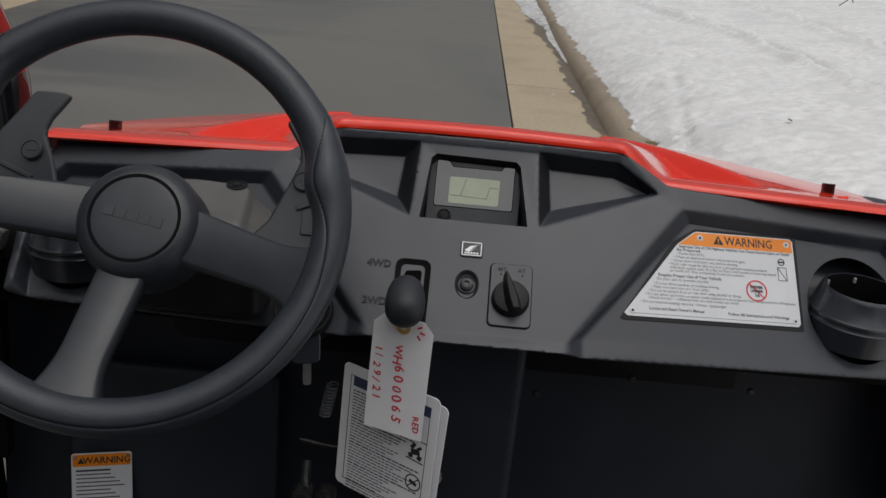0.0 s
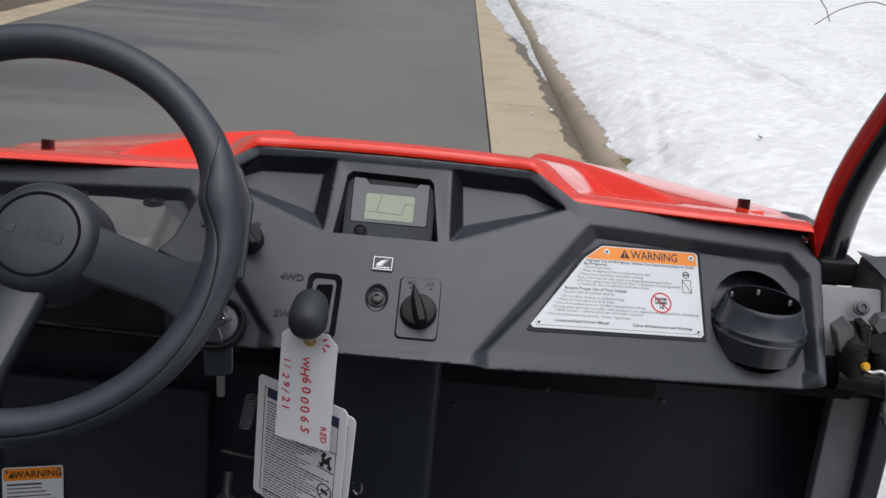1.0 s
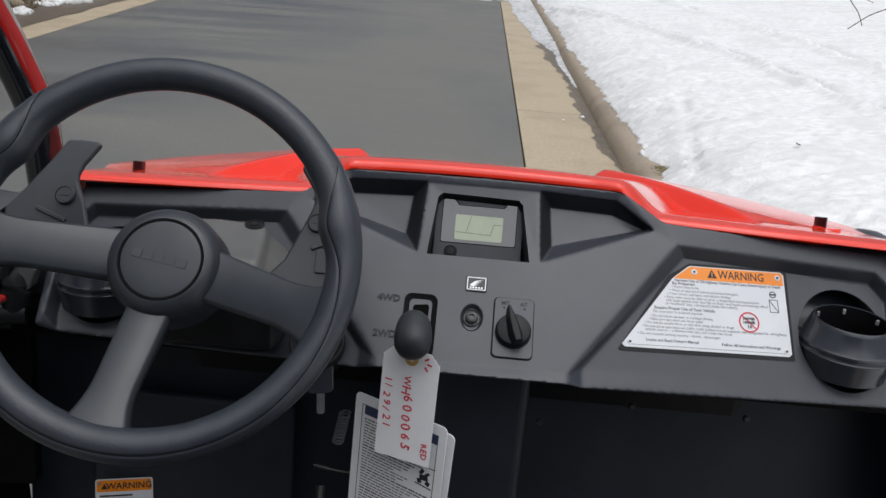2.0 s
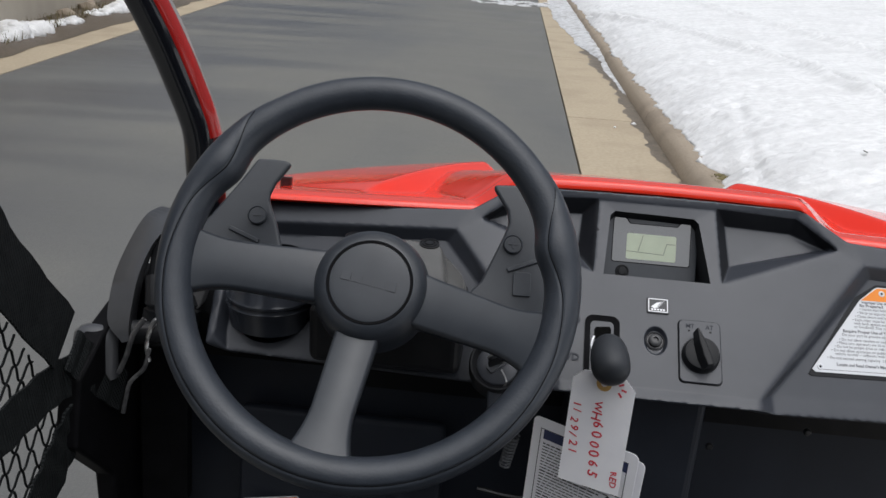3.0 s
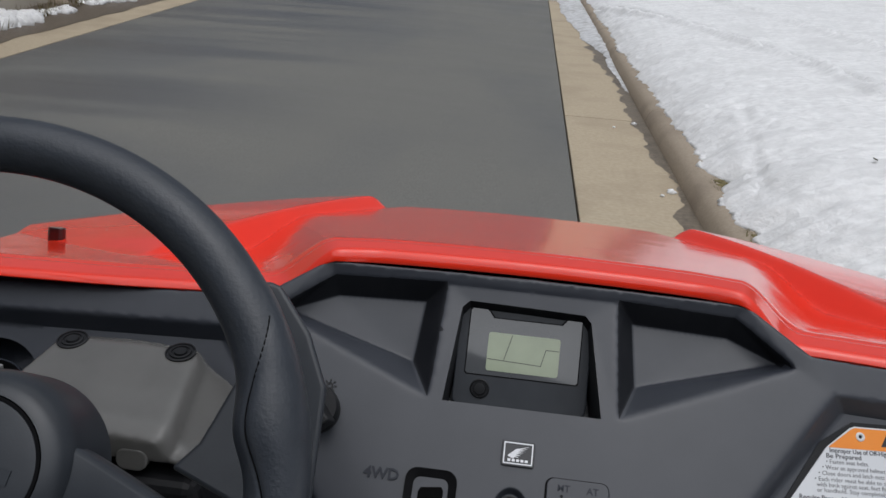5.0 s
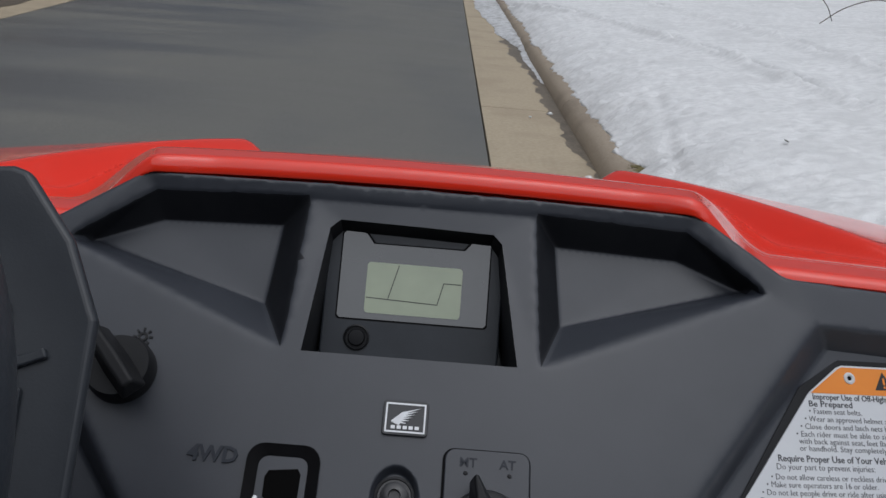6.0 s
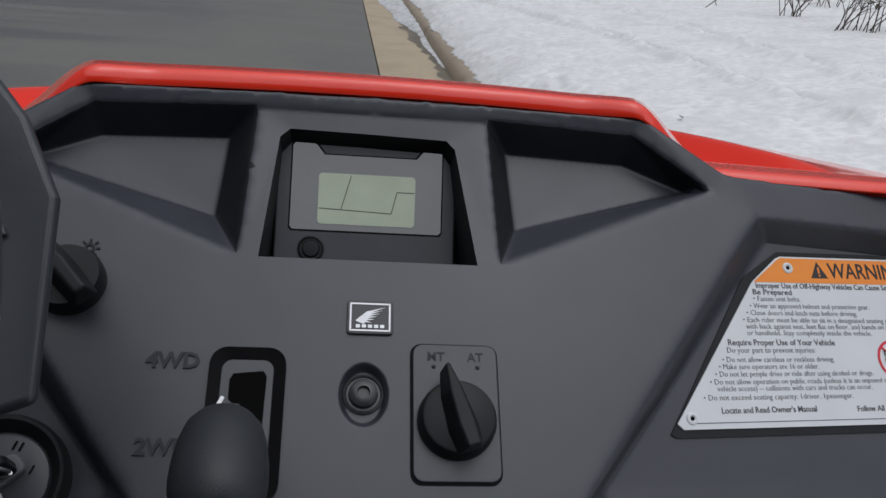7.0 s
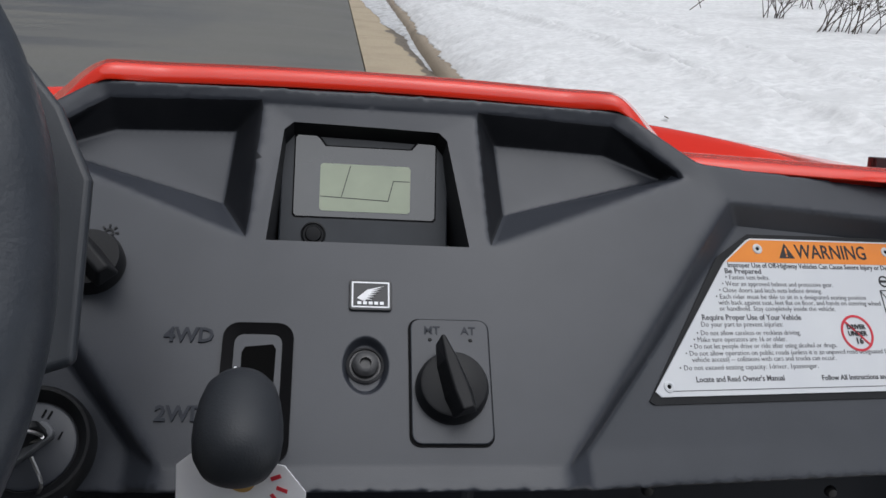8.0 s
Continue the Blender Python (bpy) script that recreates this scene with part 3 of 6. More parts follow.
# darker than the plate to stand in for shading on the raised letters
for text, u in (("MT", 0.0315), ("AT", 0.0505)):
    bm = write(text, 0.0062, on_face(u, 0.0675, 0.0016), bold=0.0001, align="CENTER", depth=0.0003)
    part("raised_lettering", bm, DEEP, mode, smooth=False)
    bm = bmesh.new()
    lathe(bm, on_face(u + (0.001 if text == "AT" else -0.001), 0.0645, 0.0016), [(0.0011, 0), (0.0008, 0.0006), (0, 0.0007)], 12)
    part("marker_dot", bm, BLACK, mode)

# ---- light switch ----
bm = bmesh.new()
lathe(bm, on_face(-0.1405, 0.1015, 0), [(0.0165, -0.001), (0.0165, 0.006), (0.015, 0.0105), (0, 0.0105)], 36)
light_switch = part("light_switch", bm, BLACK, vehicle, "round black headlight switch", angle=35)
bm = bmesh.new()
grip = on_face(-0.1405, 0.1015, 0.0105, 42)
prism(bm, grip, [(-0.0065, -0.018), (0.0065, -0.018), (0.0072, 0.0), (0.006, 0.019), (-0.006, 0.019), (-0.0072, 0.0)], 0, 0.013)
for v in bm.verts:
    q = grip.inverted() @ v.co
    if q.z > 0.01:
        q.x *= 0.45
        v.co = grip @ q
part("switch_grip", bm, BLACK, light_switch, bevel=0.0016, seg=3)
bm = bmesh.new()
icon = on_face(-0.1348, 0.1200, 0.0)
lathe(bm, icon, [(0.0013, 0), (0.0025, 0), (0.0025, 0.0007), (0.0013, 0.0007), (0.0013, 0)], 16)
for i in range(8):
    a = 2 * math.pi * i / 8
    box(bm, icon @ pose(0.0040 * math.cos(a), 0.0040 * math.sin(a), 0.0003, 0, 0, math.degrees(a)), 0.0018, 0.0010, 0.0007)
part("light_symbol", bm, BLACK, light_switch, smooth=False)

# ---- ignition lock on the driver's panel ----
IGN = on_face(-0.1565, 0.012, panel_depth(0.1565, 0.012) + 0.002)
bm = bmesh.new()
lathe(bm, IGN, [(0.0285, -0.014), (0.0285, 0.010), (0.0272, 0.0122), (0.0258, 0.0122), (0.0212, 0.0068), (0, 0.0066)], 48)
ignition = part("ignition_lock", bm, BLACK, vehicle, "round black ignition lock with a dished bezel", angle=35)
bm = bmesh.new()
lathe(bm, IGN, [(0.0208, 0.0060), (0.0205, 0.0078), (0.0195, 0.0085), (0, 0.0088)], 40)
part("lock_face", bm, PLASTIC, ignition, angle=35)
bm = bmesh.new()
for x, y in ((0.0040, 0.0150), (0.0068, 0.0144), (0.0130, 0.0045)):
    box(bm, IGN @ pose(x, y, 0.0088, 0, 0, -20), 0.0008, 0.0040, 0.0006)
part("position_mark", bm, MATTBLACK, ignition)
bm = bmesh.new()
prism(bm, IGN @ pose(0, 0, 0, 0, 0, 42), rounded(0.024, 0.0095, 0.003), 0.0086, 0.0135)
part("lock_cylinder", bm, POSTMAT, ignition, bevel=0.001)

# ---- cup holders ----
def cup_holder(s):
    axis = Vector((0.3985 if s > 0 else -0.4045, 0.8545, 1.079))
    bm = bmesh.new()
    lathe(bm, pose(*axis), [(0.0364, 0.0), (0.0378, 0.0004), (0.0392, -0.0012), (0.0404, -0.004), (0.0462, -0.0215), (0.0480, -0.0235), (0.0482, -0.026), (0.0472, -0.0275), (0.0475, -0.030), (0.0488, -0.0315), (0.0465, -0.045), (0.0450, -0.057), (0, -0.057)], 48)
    cup = part("cup_holder", bm, CUP, vehicle, "black rubber cup holder with ribbed rim", angle=35)
    # inner wall blackened: the depth's shade is put into the colour
    bm = bmesh.new()
    lathe(bm, pose(*axis), [(0, -0.054), (0.0340, -0.054), (0.0345, -0.030), (0.0357, -0.002), (0.0364, 0.0)], 48)
    part("dark_inside", bm, MATTBLACK, cup, "inside of the cup holder, blackened for its shade", angle=35)
    for i in range(6):
        a = radians(20 + 60 * i)
        bm = bmesh.new()
        box(bm, pose(axis.x + 0.0350 * math.cos(a), axis.y + 0.0350 * math.sin(a), axis.z - 0.006, 0, 0, math.degrees(a)), 0.0036, 0.0032, 0.006)
        part("rib", bm, PLATE, cup, bevel=0.001)
    return cup


def cup_well(s):
    bm = bmesh.new()
    hole = [bm.verts.new(D(s * u, v, panel_depth(u, v))) for u, v in circle(0.0505, 40, CUPU if s > 0 else CUPU + 0.005, CUPV, 0.0570)]
    low = [bm.verts.new(h.co + Vector((0, 0.030, -0.012))) for h in hole]
    for i in range(40):
        j = (i + 1) % 40
        bm.faces.new((hole[i], hole[j], low[j], low[i]))
    bm.faces.new(low)
    part("cup_well", bm, CUP, dashboard, "dark round well in the dashboard")


for side in (1, -1):
    cup_well(side)
    cup_holder(side)

# ---- warning placard ----
pa, pb, pc = (D(u, v, panel_depth(u, v)) for u, v in ((0.1548, 0.0405), (0.3380, 0.0535), (0.2292, 0.1402)))
ex = (pb - pa).normalized()
ez = ex.cross(pc - pa).normalized()
ey = ez.cross(ex)
PL = Matrix((ex, ey, ez)).transposed().to_4x4()
PL.translation = pa + ez * 0.0006
PLW, PLH = (pb - pa).length, (pc - pa).dot(ey)
cut = (pc - pa).dot(ex)
hb = PLH - 0.0155
knee = cut - 0.0215
shape = [(0, 0.003), (0.003, 0), (PLW - 0.003, 0), (PLW, 0.003), (PLW + 0.001, PLH - 0.003), (PLW - 0.002, PLH), (cut, PLH), (cut - 0.003, PLH - 0.0012), (knee + 0.0015, hb + 0.001), (knee - 0.0005, hb - 0.001)]
bm = bmesh.new()
prism(bm, PL, shape, 0, 0.0012)
placard = part("warning_placard", bm, WHITE, vehicle, "white warning placard with orange header, riveted on")
# black outline under the placard paints in the thin shadow round it
bm = bmesh.new()
prism(bm, PL @ pose(0, 0, -0.0004), [(-0.004, -0.002), (-0.001, -0.004), (PLW + 0.003, -0.004), (PLW + 0.005, PLH + 0.003), (cut - 0.001, PLH + 0.003), (knee - 0.004, hb + 0.003)], 0, 0.0008)
part("placard_shadow", bm, BLACK, placard)
bm = bmesh.new()
xl = lambda y: knee * y / hb
prism(bm, PL, [(knee + 0.0016, hb), (PLW - 0.0005, hb), (PLW - 0.0005, PLH - 0.003), (PLW - 0.0025, PLH - 0.001), (cut, PLH - 0.001), (cut - 0.0025, PLH - 0.0022), (knee + 0.0034, hb + 0.0016)], 0.0012, 0.0014)
part("header_band", bm, ORANGE, placard, "orange header band", smooth=False)
bm = write("WARNING", 0.0128, PL @ pose(cut + 0.030, PLH - 0.0122, 0.0015) @ Matrix.Diagonal((0.84, 1, 1, 1)), bold=0.00012)
part("header_lettering", bm, INK, placard, smooth=False)
bm = bmesh.new()
tri = PL @ pose(cut + 0.0232, PLH - 0.0125, 0.0014)
prism(bm, tri, [(-0.0055, 0), (0.0055, 0), (0, 0.0098)], 0, 0.0002)
part("alert_triangle", bm, INK, placard, smooth=False)
bm = bmesh.new()
box(bm, tri @ pose(0, 0.0046, 0.0003), 0.0011, 0.0036, 0.0001)
box(bm, tri @ pose(0, 0.0015, 0.0003), 0.0011, 0.0011, 0.0001)
part("exclamation_mark", bm, ORANGE, placard, smooth=False)
LINES = (
    (0.0895, 0.0042, 1, 0.0, "Improper Use of Off-Highway Vehicles Can Cause Severe Injury or Death"),
    (0.0850, 0.0042, 1, 0.0, "Be Prepared"),
    (0.0805, 0.0040, 0, 0.003, "\u2022 Fasten seat belts."),
    (0.0757, 0.0040, 0, 0.003, "\u2022 Wear an approved helmet and protective gear."),
    (0.0710, 0.0040, 0, 0.003, "\u2022 Close doors and latch nets before driving."),
    (0.0663, 0.0040, 0, 0.003, "\u2022 Each rider must be able to sit in a designated seating position"),
    (0.0620, 0.0040, 0, 0.005, "  with back against seat, feet flat on floor, and hands on steering wheel"),
    (0.0577, 0.0040, 0, 0.008, "  or handhold. Stay completely inside the vehicle."),
    (0.0512, 0.0045, 1, 0.0, "Require Proper Use of Your Vehicle"),
    (0.0464, 0.0042, 0, 0.002, "Do your part to prevent injuries:"),
    (0.0405, 0.0040, 0, 0.002, "\u2022 Do not allow careless or reckless driving."),
    (0.0360, 0.0040, 0, 0.002, "\u2022 Make sure operators are 16 or older."),
    (0.0314, 0.0040, 0, 0.002, "\u2022 Do not let people drive or ride after using alcohol or drugs."),
    (0.0266, 0.0040, 0, 0.001, "\u2022 Do not allow operation on public roads (unless it is an unpaved road designated for off-highway"),
    (0.0224, 0.0040, 0, 0.006, "  vehicle access) -- collisions with cars and trucks can occur."),
    (0.0170, 0.0040, 0, 0.002, "\u2022 Do not exceed seating capacity: 1driver, 1passenger."),
    (0.0090, 0.0043, 1, 0.0195, "Locate and Read Owner's Manual"),
)
kk = (PLH - 0.0155) / 0.0935
TEXT = material("print_black", (0.06, 0.061, 0.068), 0.6)
# where each line ends, as a share of the placard's width
LINE_ENDS = (0.978, 0.451, 0.477, 0.715, 0.666, 0.833, 0.886, 0.701, 0.561, 0.487, 0.546, 0.488, 0.671, 0.982, 0.656, 0.582, 0.448)
for (y, size, bold, indent, text), end in zip(LINES, LINE_ENDS):
    start = xl(y * kk) + 0.0045 + indent * 0.8
    trial = write(text, size * 1.06, Matrix())
    fit = (end * PLW - start) / max(v.co.x for v in trial.verts)
    trial.free()
    bm = write(text, size * 1.06, PL @ pose(start, y * kk, 0.0013) @ Matrix.Diagonal((min(1.15, max(0.6, fit)), 1, 1, 1)), bold=0.00005 if bold else -0.00005)
    part("text_line", bm, TEXT, placard, smooth=False)
bm = bmesh.new()
box(bm, PL @ pose(PLW / 2 + 0.002, 0.0030, 0.00125), PLW - 0.010, 0.0004, 0.0002)
part("border_line", bm, TEXT, placard, smooth=False)
bm = write("Follow All Instructions and Warnings", 0.0043, PL @ pose(PLW - 0.012, 0.0085 * kk, 0.0013), bold=0.00006, align="RIGHT")
part("text_line", bm, TEXT, placard, smooth=False)
no = PL @ pose(PLW - 0.044, 0.0415 * kk, 0.0013)
bm = bmesh.new()
lathe(bm, no, [(0.0098, 0), (0.0113, 0), (0.0113, 0.0002), (0.0098, 0.0002), (0.0098, 0)], 40)
box(bm, no @ pose(0, 0, 0.0002, 0, 0, -45), 0.020, 0.0012, 0.0002)
part("prohibition_ring", bm, REDINK, placard, "red prohibition ring", smooth=False)
bm = bmesh.new()
for y, t in ((0.0025, "DRIVER"), (-0.0016, "UNDER"), (-0.0066, "16")):
    write(t, 0.0040 if t != "16" else 0.0055, no @ pose(0, y, 0.0003), bm, 0.0001, "CENTER")
part("ring_lettering", bm, INK, placard, smooth=False)
bm = bmesh.new()
ic = PL @ pose(PLW - 0.0150, 0.061 * kk, 0.0013)
lathe(bm, ic @ pose(0.001, 0.0165, 0), [(0.0028, 0), (0.0038, 0), (0.0038, 0.0002), (0.0028, 0.0002), (0.0028, 0)], 20)
box(bm, ic @ pose(0.001, 0.0165, 0.0001), 0.0066, 0.0016, 0.0002)
for x, y, w, h, a in ((0.001, 0.0105, 0.0095, 0.0006, 0), (0.001, -0.0035, 0.0095, 0.0006, 0), (-0.0037, 0.0035, 0.0006, 0.014, 0), (0.0057, 0.0035, 0.0006, 0.014, 0), (0.001, 0.0035, 0.0006, 0.0165, 34)):
    box(bm, ic @ pose(x, y, 0.0001, 0, 0, a), w, h, 0.0002)
part("seat_belt_symbol", bm, INK, placard, smooth=False)
for x, y in ((cut + 0.0035, PLH - 0.0068), (PLW - 0.0065, PLH - 0.0068), (0.0085, 0.0055), (PLW - 0.0055, 0.0055)):
    bm = bmesh.new()
    lathe(bm, PL @ pose(x, y, 0.0012), [(0.0033, 0), (0.0031, 0.0006), (0.0020, 0.0009), (0.0013, 0.0005), (0.0012, 0)], 18)
    rivet = part("rivet", bm, WHITE, placard, "pale hollow rivet", angle=40)
    bm = bmesh.new()
    lathe(bm, PL @ pose(x, y, 0.0012), [(0.0013, 0.0), (0.0012, 0.0003), (0, 0.0003)], 12)
    part("rivet_hole", bm, MATTBLACK, rivet)

# ---- steering column and wheel ----
bm = bmesh.new()
rows = []
for y, zt, wt, wb, zb in ((0.868, 1.124, 0.046, 0.076, 1.080), (0.852, 1.1290, 0.050, 0.081, 1.076), (0.812, 1.1235, 0.056, 0.086, 1.078), (0.782, 1.1175, 0.060, 0.087, 1.088), (0.770, 1.1120, 0.058, 0.083, 1.096)):
    h = zt - zb
    ring = [(-wb, zb), (-wb + 0.003, zb + 0.30 * h), (-wt - 0.006, zt - 0.014), (-wt, zt - 0.002), (0, zt), (wt, zt - 0.002), (wt + 0.006, zt - 0.014), (wb - 0.003, zb + 0.30 * h), (wb, zb)]
    rows.append([bm.verts.new((-0.276 + x, y, z)) for x, z in ring])
for p, q in zip(rows, rows[1:]):
    for k in range(len(p)):
        j = (k + 1) % len(p)
        bm.faces.new((p[k], p[j], q[j], q[k]))
bm.faces.new(rows[0])
bm.faces.new(rows[-1][::-1])
soften(bm, 0.006, 3)
column_cover = part("column_cover", bm, COVER, vehicle, "grey satin plastic steering column cover", angle=80)
bm = bmesh.new()
prism(bm, pose(-0.236, 0.772, 1.096, 78, 0, 0), rounded(0.020, 0.014, 0.006), -0.004, 0.004)
part("cover_tab", bm, COVER, column_cover, bevel=0.0015)
for x in (-0.3148, -0.2371):
    bm = bmesh.new()
    lathe(bm, pose(x, 0.850, 1.1275, 8, 0, 0), [(0.0105, 0), (0.0105, 0.0009), (0.0095, 0.0012), (0.0090, 0.0002), (0.0076, 0.0002), (0.0072, 0.0012), (0.0062, 0.0014), (0.0058, 0.0004), (0.0046, 0.0004), (0.0040, 0.0018), (0, 0.0020)], 24)
    part("cover_clip", bm, BLACK, column_cover, "black push clip", angle=40)
bm = bmesh.new()
box(bm, pose(-0.268, 0.812, 1.055), 0.150, 0.100, 0.062)
part("lower_cover", bm, BLACK, column_cover, "black lower half of the column cover", bevel=0.010, seg=3)

WHEEL_C, WHEEL_T, WHEEL_YAW = Vector((-0.2668, 0.6602, 1.1700)), 37.0, 3.5
WHEEL = Matrix.Translation(WHEEL_C) @ pose(0, 0, 0, 90 - WHEEL_T, 0, WHEEL_YAW) @ Matrix.Scale(1.011, 4)
RIM_R = 0.1537
RIM = pose(-0.2661, 0.6517, 1.1696, 90 - 32.8, 0, 4.2)


TURN = -11.0


def from_top(a):
    """Degrees round the rim from the wheel's own top, clockwise, -180 to 180."""
    return (90 + TURN - math.degrees(a) + 180) % 360 - 180


def seam_angle(d):
    """Where the seam lies on the round of the rim (90: facing the driver), d degrees from the top."""
    places = (46, 50, 54, 57, 60.5, 66, 71, 77, 82, 100, 130, 180)
    angles = (22, 48, 72, 98, 116, 130, 128, 112, 97, 74, 58, 62)
    return sum(float(np.interp(d + o, places, angles)) for o in (-3, -1.5, 0, 1.5, 3)) / 5


def rim_radius(a, b=90.0):
    """Swells at the thumb grips, necks just below them, with a fine groove along the seam; b is the angle on the round."""
    d = abs(from_top(a))
    inward = 0.5 - 0.5 * math.cos(radians(b))
    r = 0.0137 + 0.0005 * ease(40, 56, d) + 0.0006 * (1 - inward) * ease(44, 56, d) + 0.0062 * inward * math.exp(-((d - 67.5) / 7.5) ** 2)
    if d > 44:
        gap = (b - seam_angle(d) + 180) % 360 - 180
        r += 0.0004 * ease(-16, 2, -gap) * ease(60, 35, -gap) * math.exp(-((d - 52) / 26) ** 2) - 0.0010 * ease(46, 54, d) * math.exp(-(gap / 4.5) ** 2)
    return r


bm = bmesh.new()
N1, N2 = 360, 96
rings = []
for i in range(N1):
    a = 2 * math.pi * i / N1
    ring = []
    for k in range(N2):
        b = 2 * math.pi * k / N2
        r = rim_radius(a, 360 * k / N2)
        ring.append(bm.verts.new(RIM @ Vector(((RIM_R + r * math.cos(b)) * math.cos(a), (RIM_R + r * math.cos(b)) * math.sin(a), r * 1.05 * math.sin(b)))))
    rings.append(ring)
for i in range(N1):
    p, q = rings[i], rings[(i + 1) % N1]
    for k in range(N2):
        bm.faces.new((p[k], q[k], q[(k + 1) % N2], p[(k + 1) % N2]))
wheel = part("steering_wheel", bm, LEATHER, vehicle, "black three-spoke steering wheel with grained rubber rim", angle=60)
for side in (1, -1):
    bm = bmesh.new()
    pts = []
    for i in range(50, 181, 1):
        a, b = radians(90 - side * i + TURN), seam_angle(i)
        r = rim_radius(a, b) + 0.0002
        pts.append(RIM @ Vector(((RIM_R + r * math.cos(radians(b))) * math.cos(a), (RIM_R + r * math.cos(radians(b))) * math.sin(a), r * 1.05 * math.sin(radians(b)))))
    tube(bm, pts, 0.0004, 6)
    part("rim_seam", bm, MATTBLACK, wheel, "fine moulded seam of the rim")


def spoke(angle, w0, w1):
    """A flat tapered arm from the sunken hub up to the rim."""
    bm = bmesh.new()
    m, m1 = WHEEL @ pose(0, 0, 0, 0, 0, angle), RIM @ pose(0, 0, 0, 0, 0, angle)
    rows = []
    for i in range(15):
        t = i / 14
        x = 0.036 + (RIM_R - 0.004 - 0.036) * t
        z = -0.040 + 0.040 * t ** 1.35
        w = w0 + (w1 - w0) * t + 0.026 * max(0.0, t - 0.62) ** 2 * 6.9
        h = 0.011 - 0.002 * t
        sec = []
        for k in range(12):
            b = 2 * math.pi * k / 12
            cx, sx = math.cos(b), math.sin(b)
            at = Vector((x, w / 2 * math.copysign(abs(cx) ** 0.25, cx), z + h * math.copysign(abs(sx) ** 0.30, sx)))
            sec.append(bm.verts.new((m @ at).lerp(m1 @ at, t)))
        rows.append(sec)
    for p, q in zip(rows, rows[1:]):
        for k in range(12):
            bm.faces.new((p[k], p[(k + 1) % 12], q[(k + 1) % 12], q[k]))
    bm.faces.new(rows[0][::-1])
    bm.faces.new(rows[-1])
    part("spoke", bm, HUBMAT, wheel, angle=60)


spoke(178.5, 0.046, 0.036)
spoke(-18.5, 0.046, 0.036)
spoke(-100.8, 0.037, 0.033)
HUB = WHEEL @ pose(-0.0015, -0.0045, -0.024)
bm = bmesh.new()
lathe(bm, HUB, [(0.050, -0.045), (0.049, -0.012), (0.046, -0.002), (0.041, 0.004), (0.0356, 0.0055), (0.0349, 0.0035), (0.0341, 0.003), (0.0335, 0.0035), (0.0329, 0.0052), (0.028, 0.0062), (0.012, 0.0068), (0, 0.0069)], 64)
part("hub", bm, HUBMAT, wheel, "round black hub with a pressed cap", angle=50)
bm = bmesh.new()
lathe(bm, HUB, [(0.0333, 0.0030), (0.0333, 0.0056), (0.0349, 0.0056), (0.0349, 0.0030), (0.0333, 0.0030)], 64)
part("cap_ring", bm, MATTBLACK, wheel)
bm = bmesh.new()
for i in range(5):
    box(bm, HUB @ pose(-0.0005, 0.0005, 0.0068, 0, 0, TURN) @ pose(-0.0192 + 0.0096 * i, 0, 0), 0.0076, 0.0075, 0.0009)
part("cap_bar", bm, HUBMAT, wheel)
PAD = WHEEL @ pose(0, 0, -0.075)


def paddle(cx, cy, outline, sign):
    bm = bmesh.new()
    m = PAD @ pose(cx, cy, 0)
    prism(bm, m, outline, -0.006, 0.0)
    pad = part("shift_paddle", bm, HUBMAT, wheel, "black flat shift paddle", bevel=0.0028, seg=4)
    pad.parent = vehicle
    bm = bmesh.new()
    lathe(bm, m, [(0.0088, 0), (0.0088, 0.003), (0.0078, 0.004), (0.0074, 0.0032), (0, 0.0032)], 24)
    part("paddle_button", bm, HUBMAT, pad, angle=40)
    bm = bmesh.new()
    box(bm, m @ pose(0, 0, 0.0036), 0.008, 0.0016, 0.0006)
    if sign:
        box(bm, m @ pose(0, 0, 0.0036), 0.0016, 0.008, 0.0006)
    part("button_mark", bm, PLASTIC, pad)
    k = 1 if sign else -1
    bm = bmesh.new()
    box(bm, m @ pose(k * 0.010, -0.0185, 0.001, 0, 0, k * 22), 0.030, 0.004, 0.003)
    part("paddle_rib", bm, HUBMAT, pad, bevel=0.0008)
    bm = bmesh.new()
    prism(bm, m @ pose(k * 0.0095, -0.036, 0), rounded(0.016, 0.022, 0.002), -0.001, 0.0022)
    part("paddle_tab", bm, HUBMAT, pad, bevel=0.0008)


paddle(-0.1130, 0.0634, [(0.0243, 0.0525), (0.0195, 0.0556), (0.0064, 0.0564), (-0.0075, 0.0560), (-0.020, 0.034), (-0.043, -0.002), (-0.053, -0.014), (-0.046, -0.054), (0.033, -0.054), (0.027, -0.034), (0.0179, -0.0064), (0.0131, 0.004), (0.0087, 0.0145), (0.0082, 0.0218), (0.0113, 0.0312), (0.0185, 0.0428)], False)
paddle(0.1176, 0.0529, [(-0.0194, 0.0567), (-0.0004, 0.058), (0.006, 0.056), (0.026, 0.030), (0.039, 0.0), (0.038, -0.070), (0.020, -0.076), (-0.040, -0.050), (-0.027, -0.0357), (-0.0211, -0.0222), (-0.0136, -0.0042), (-0.0083, 0.0086), (-0.0046, 0.0196), (-0.0061, 0.0321), (-0.0126, 0.0425), (-0.0185, 0.0515)], True)

# ---- shift lever ----
KNOB = Vector((-0.0563, 0.7330, 1.0748))
bm = bmesh.new()
tube(bm, smooth_path([KNOB, D(-0.055, 0.012, 0.03), D(-0.053, 0.022, 0.0), D(-0.053, 0.03, -0.02)], 6), 0.0055, 12)
lever = part("shift_lever", bm, STEEL, vehicle, "steel shift lever with black knob")
bm = bmesh.new()
axis = Vector((0.04, -0.90, -0.28)).normalized()
km = Matrix.Translation(KNOB) @ axis.to_track_quat("Z", "Y").to_matrix().to_4x4()
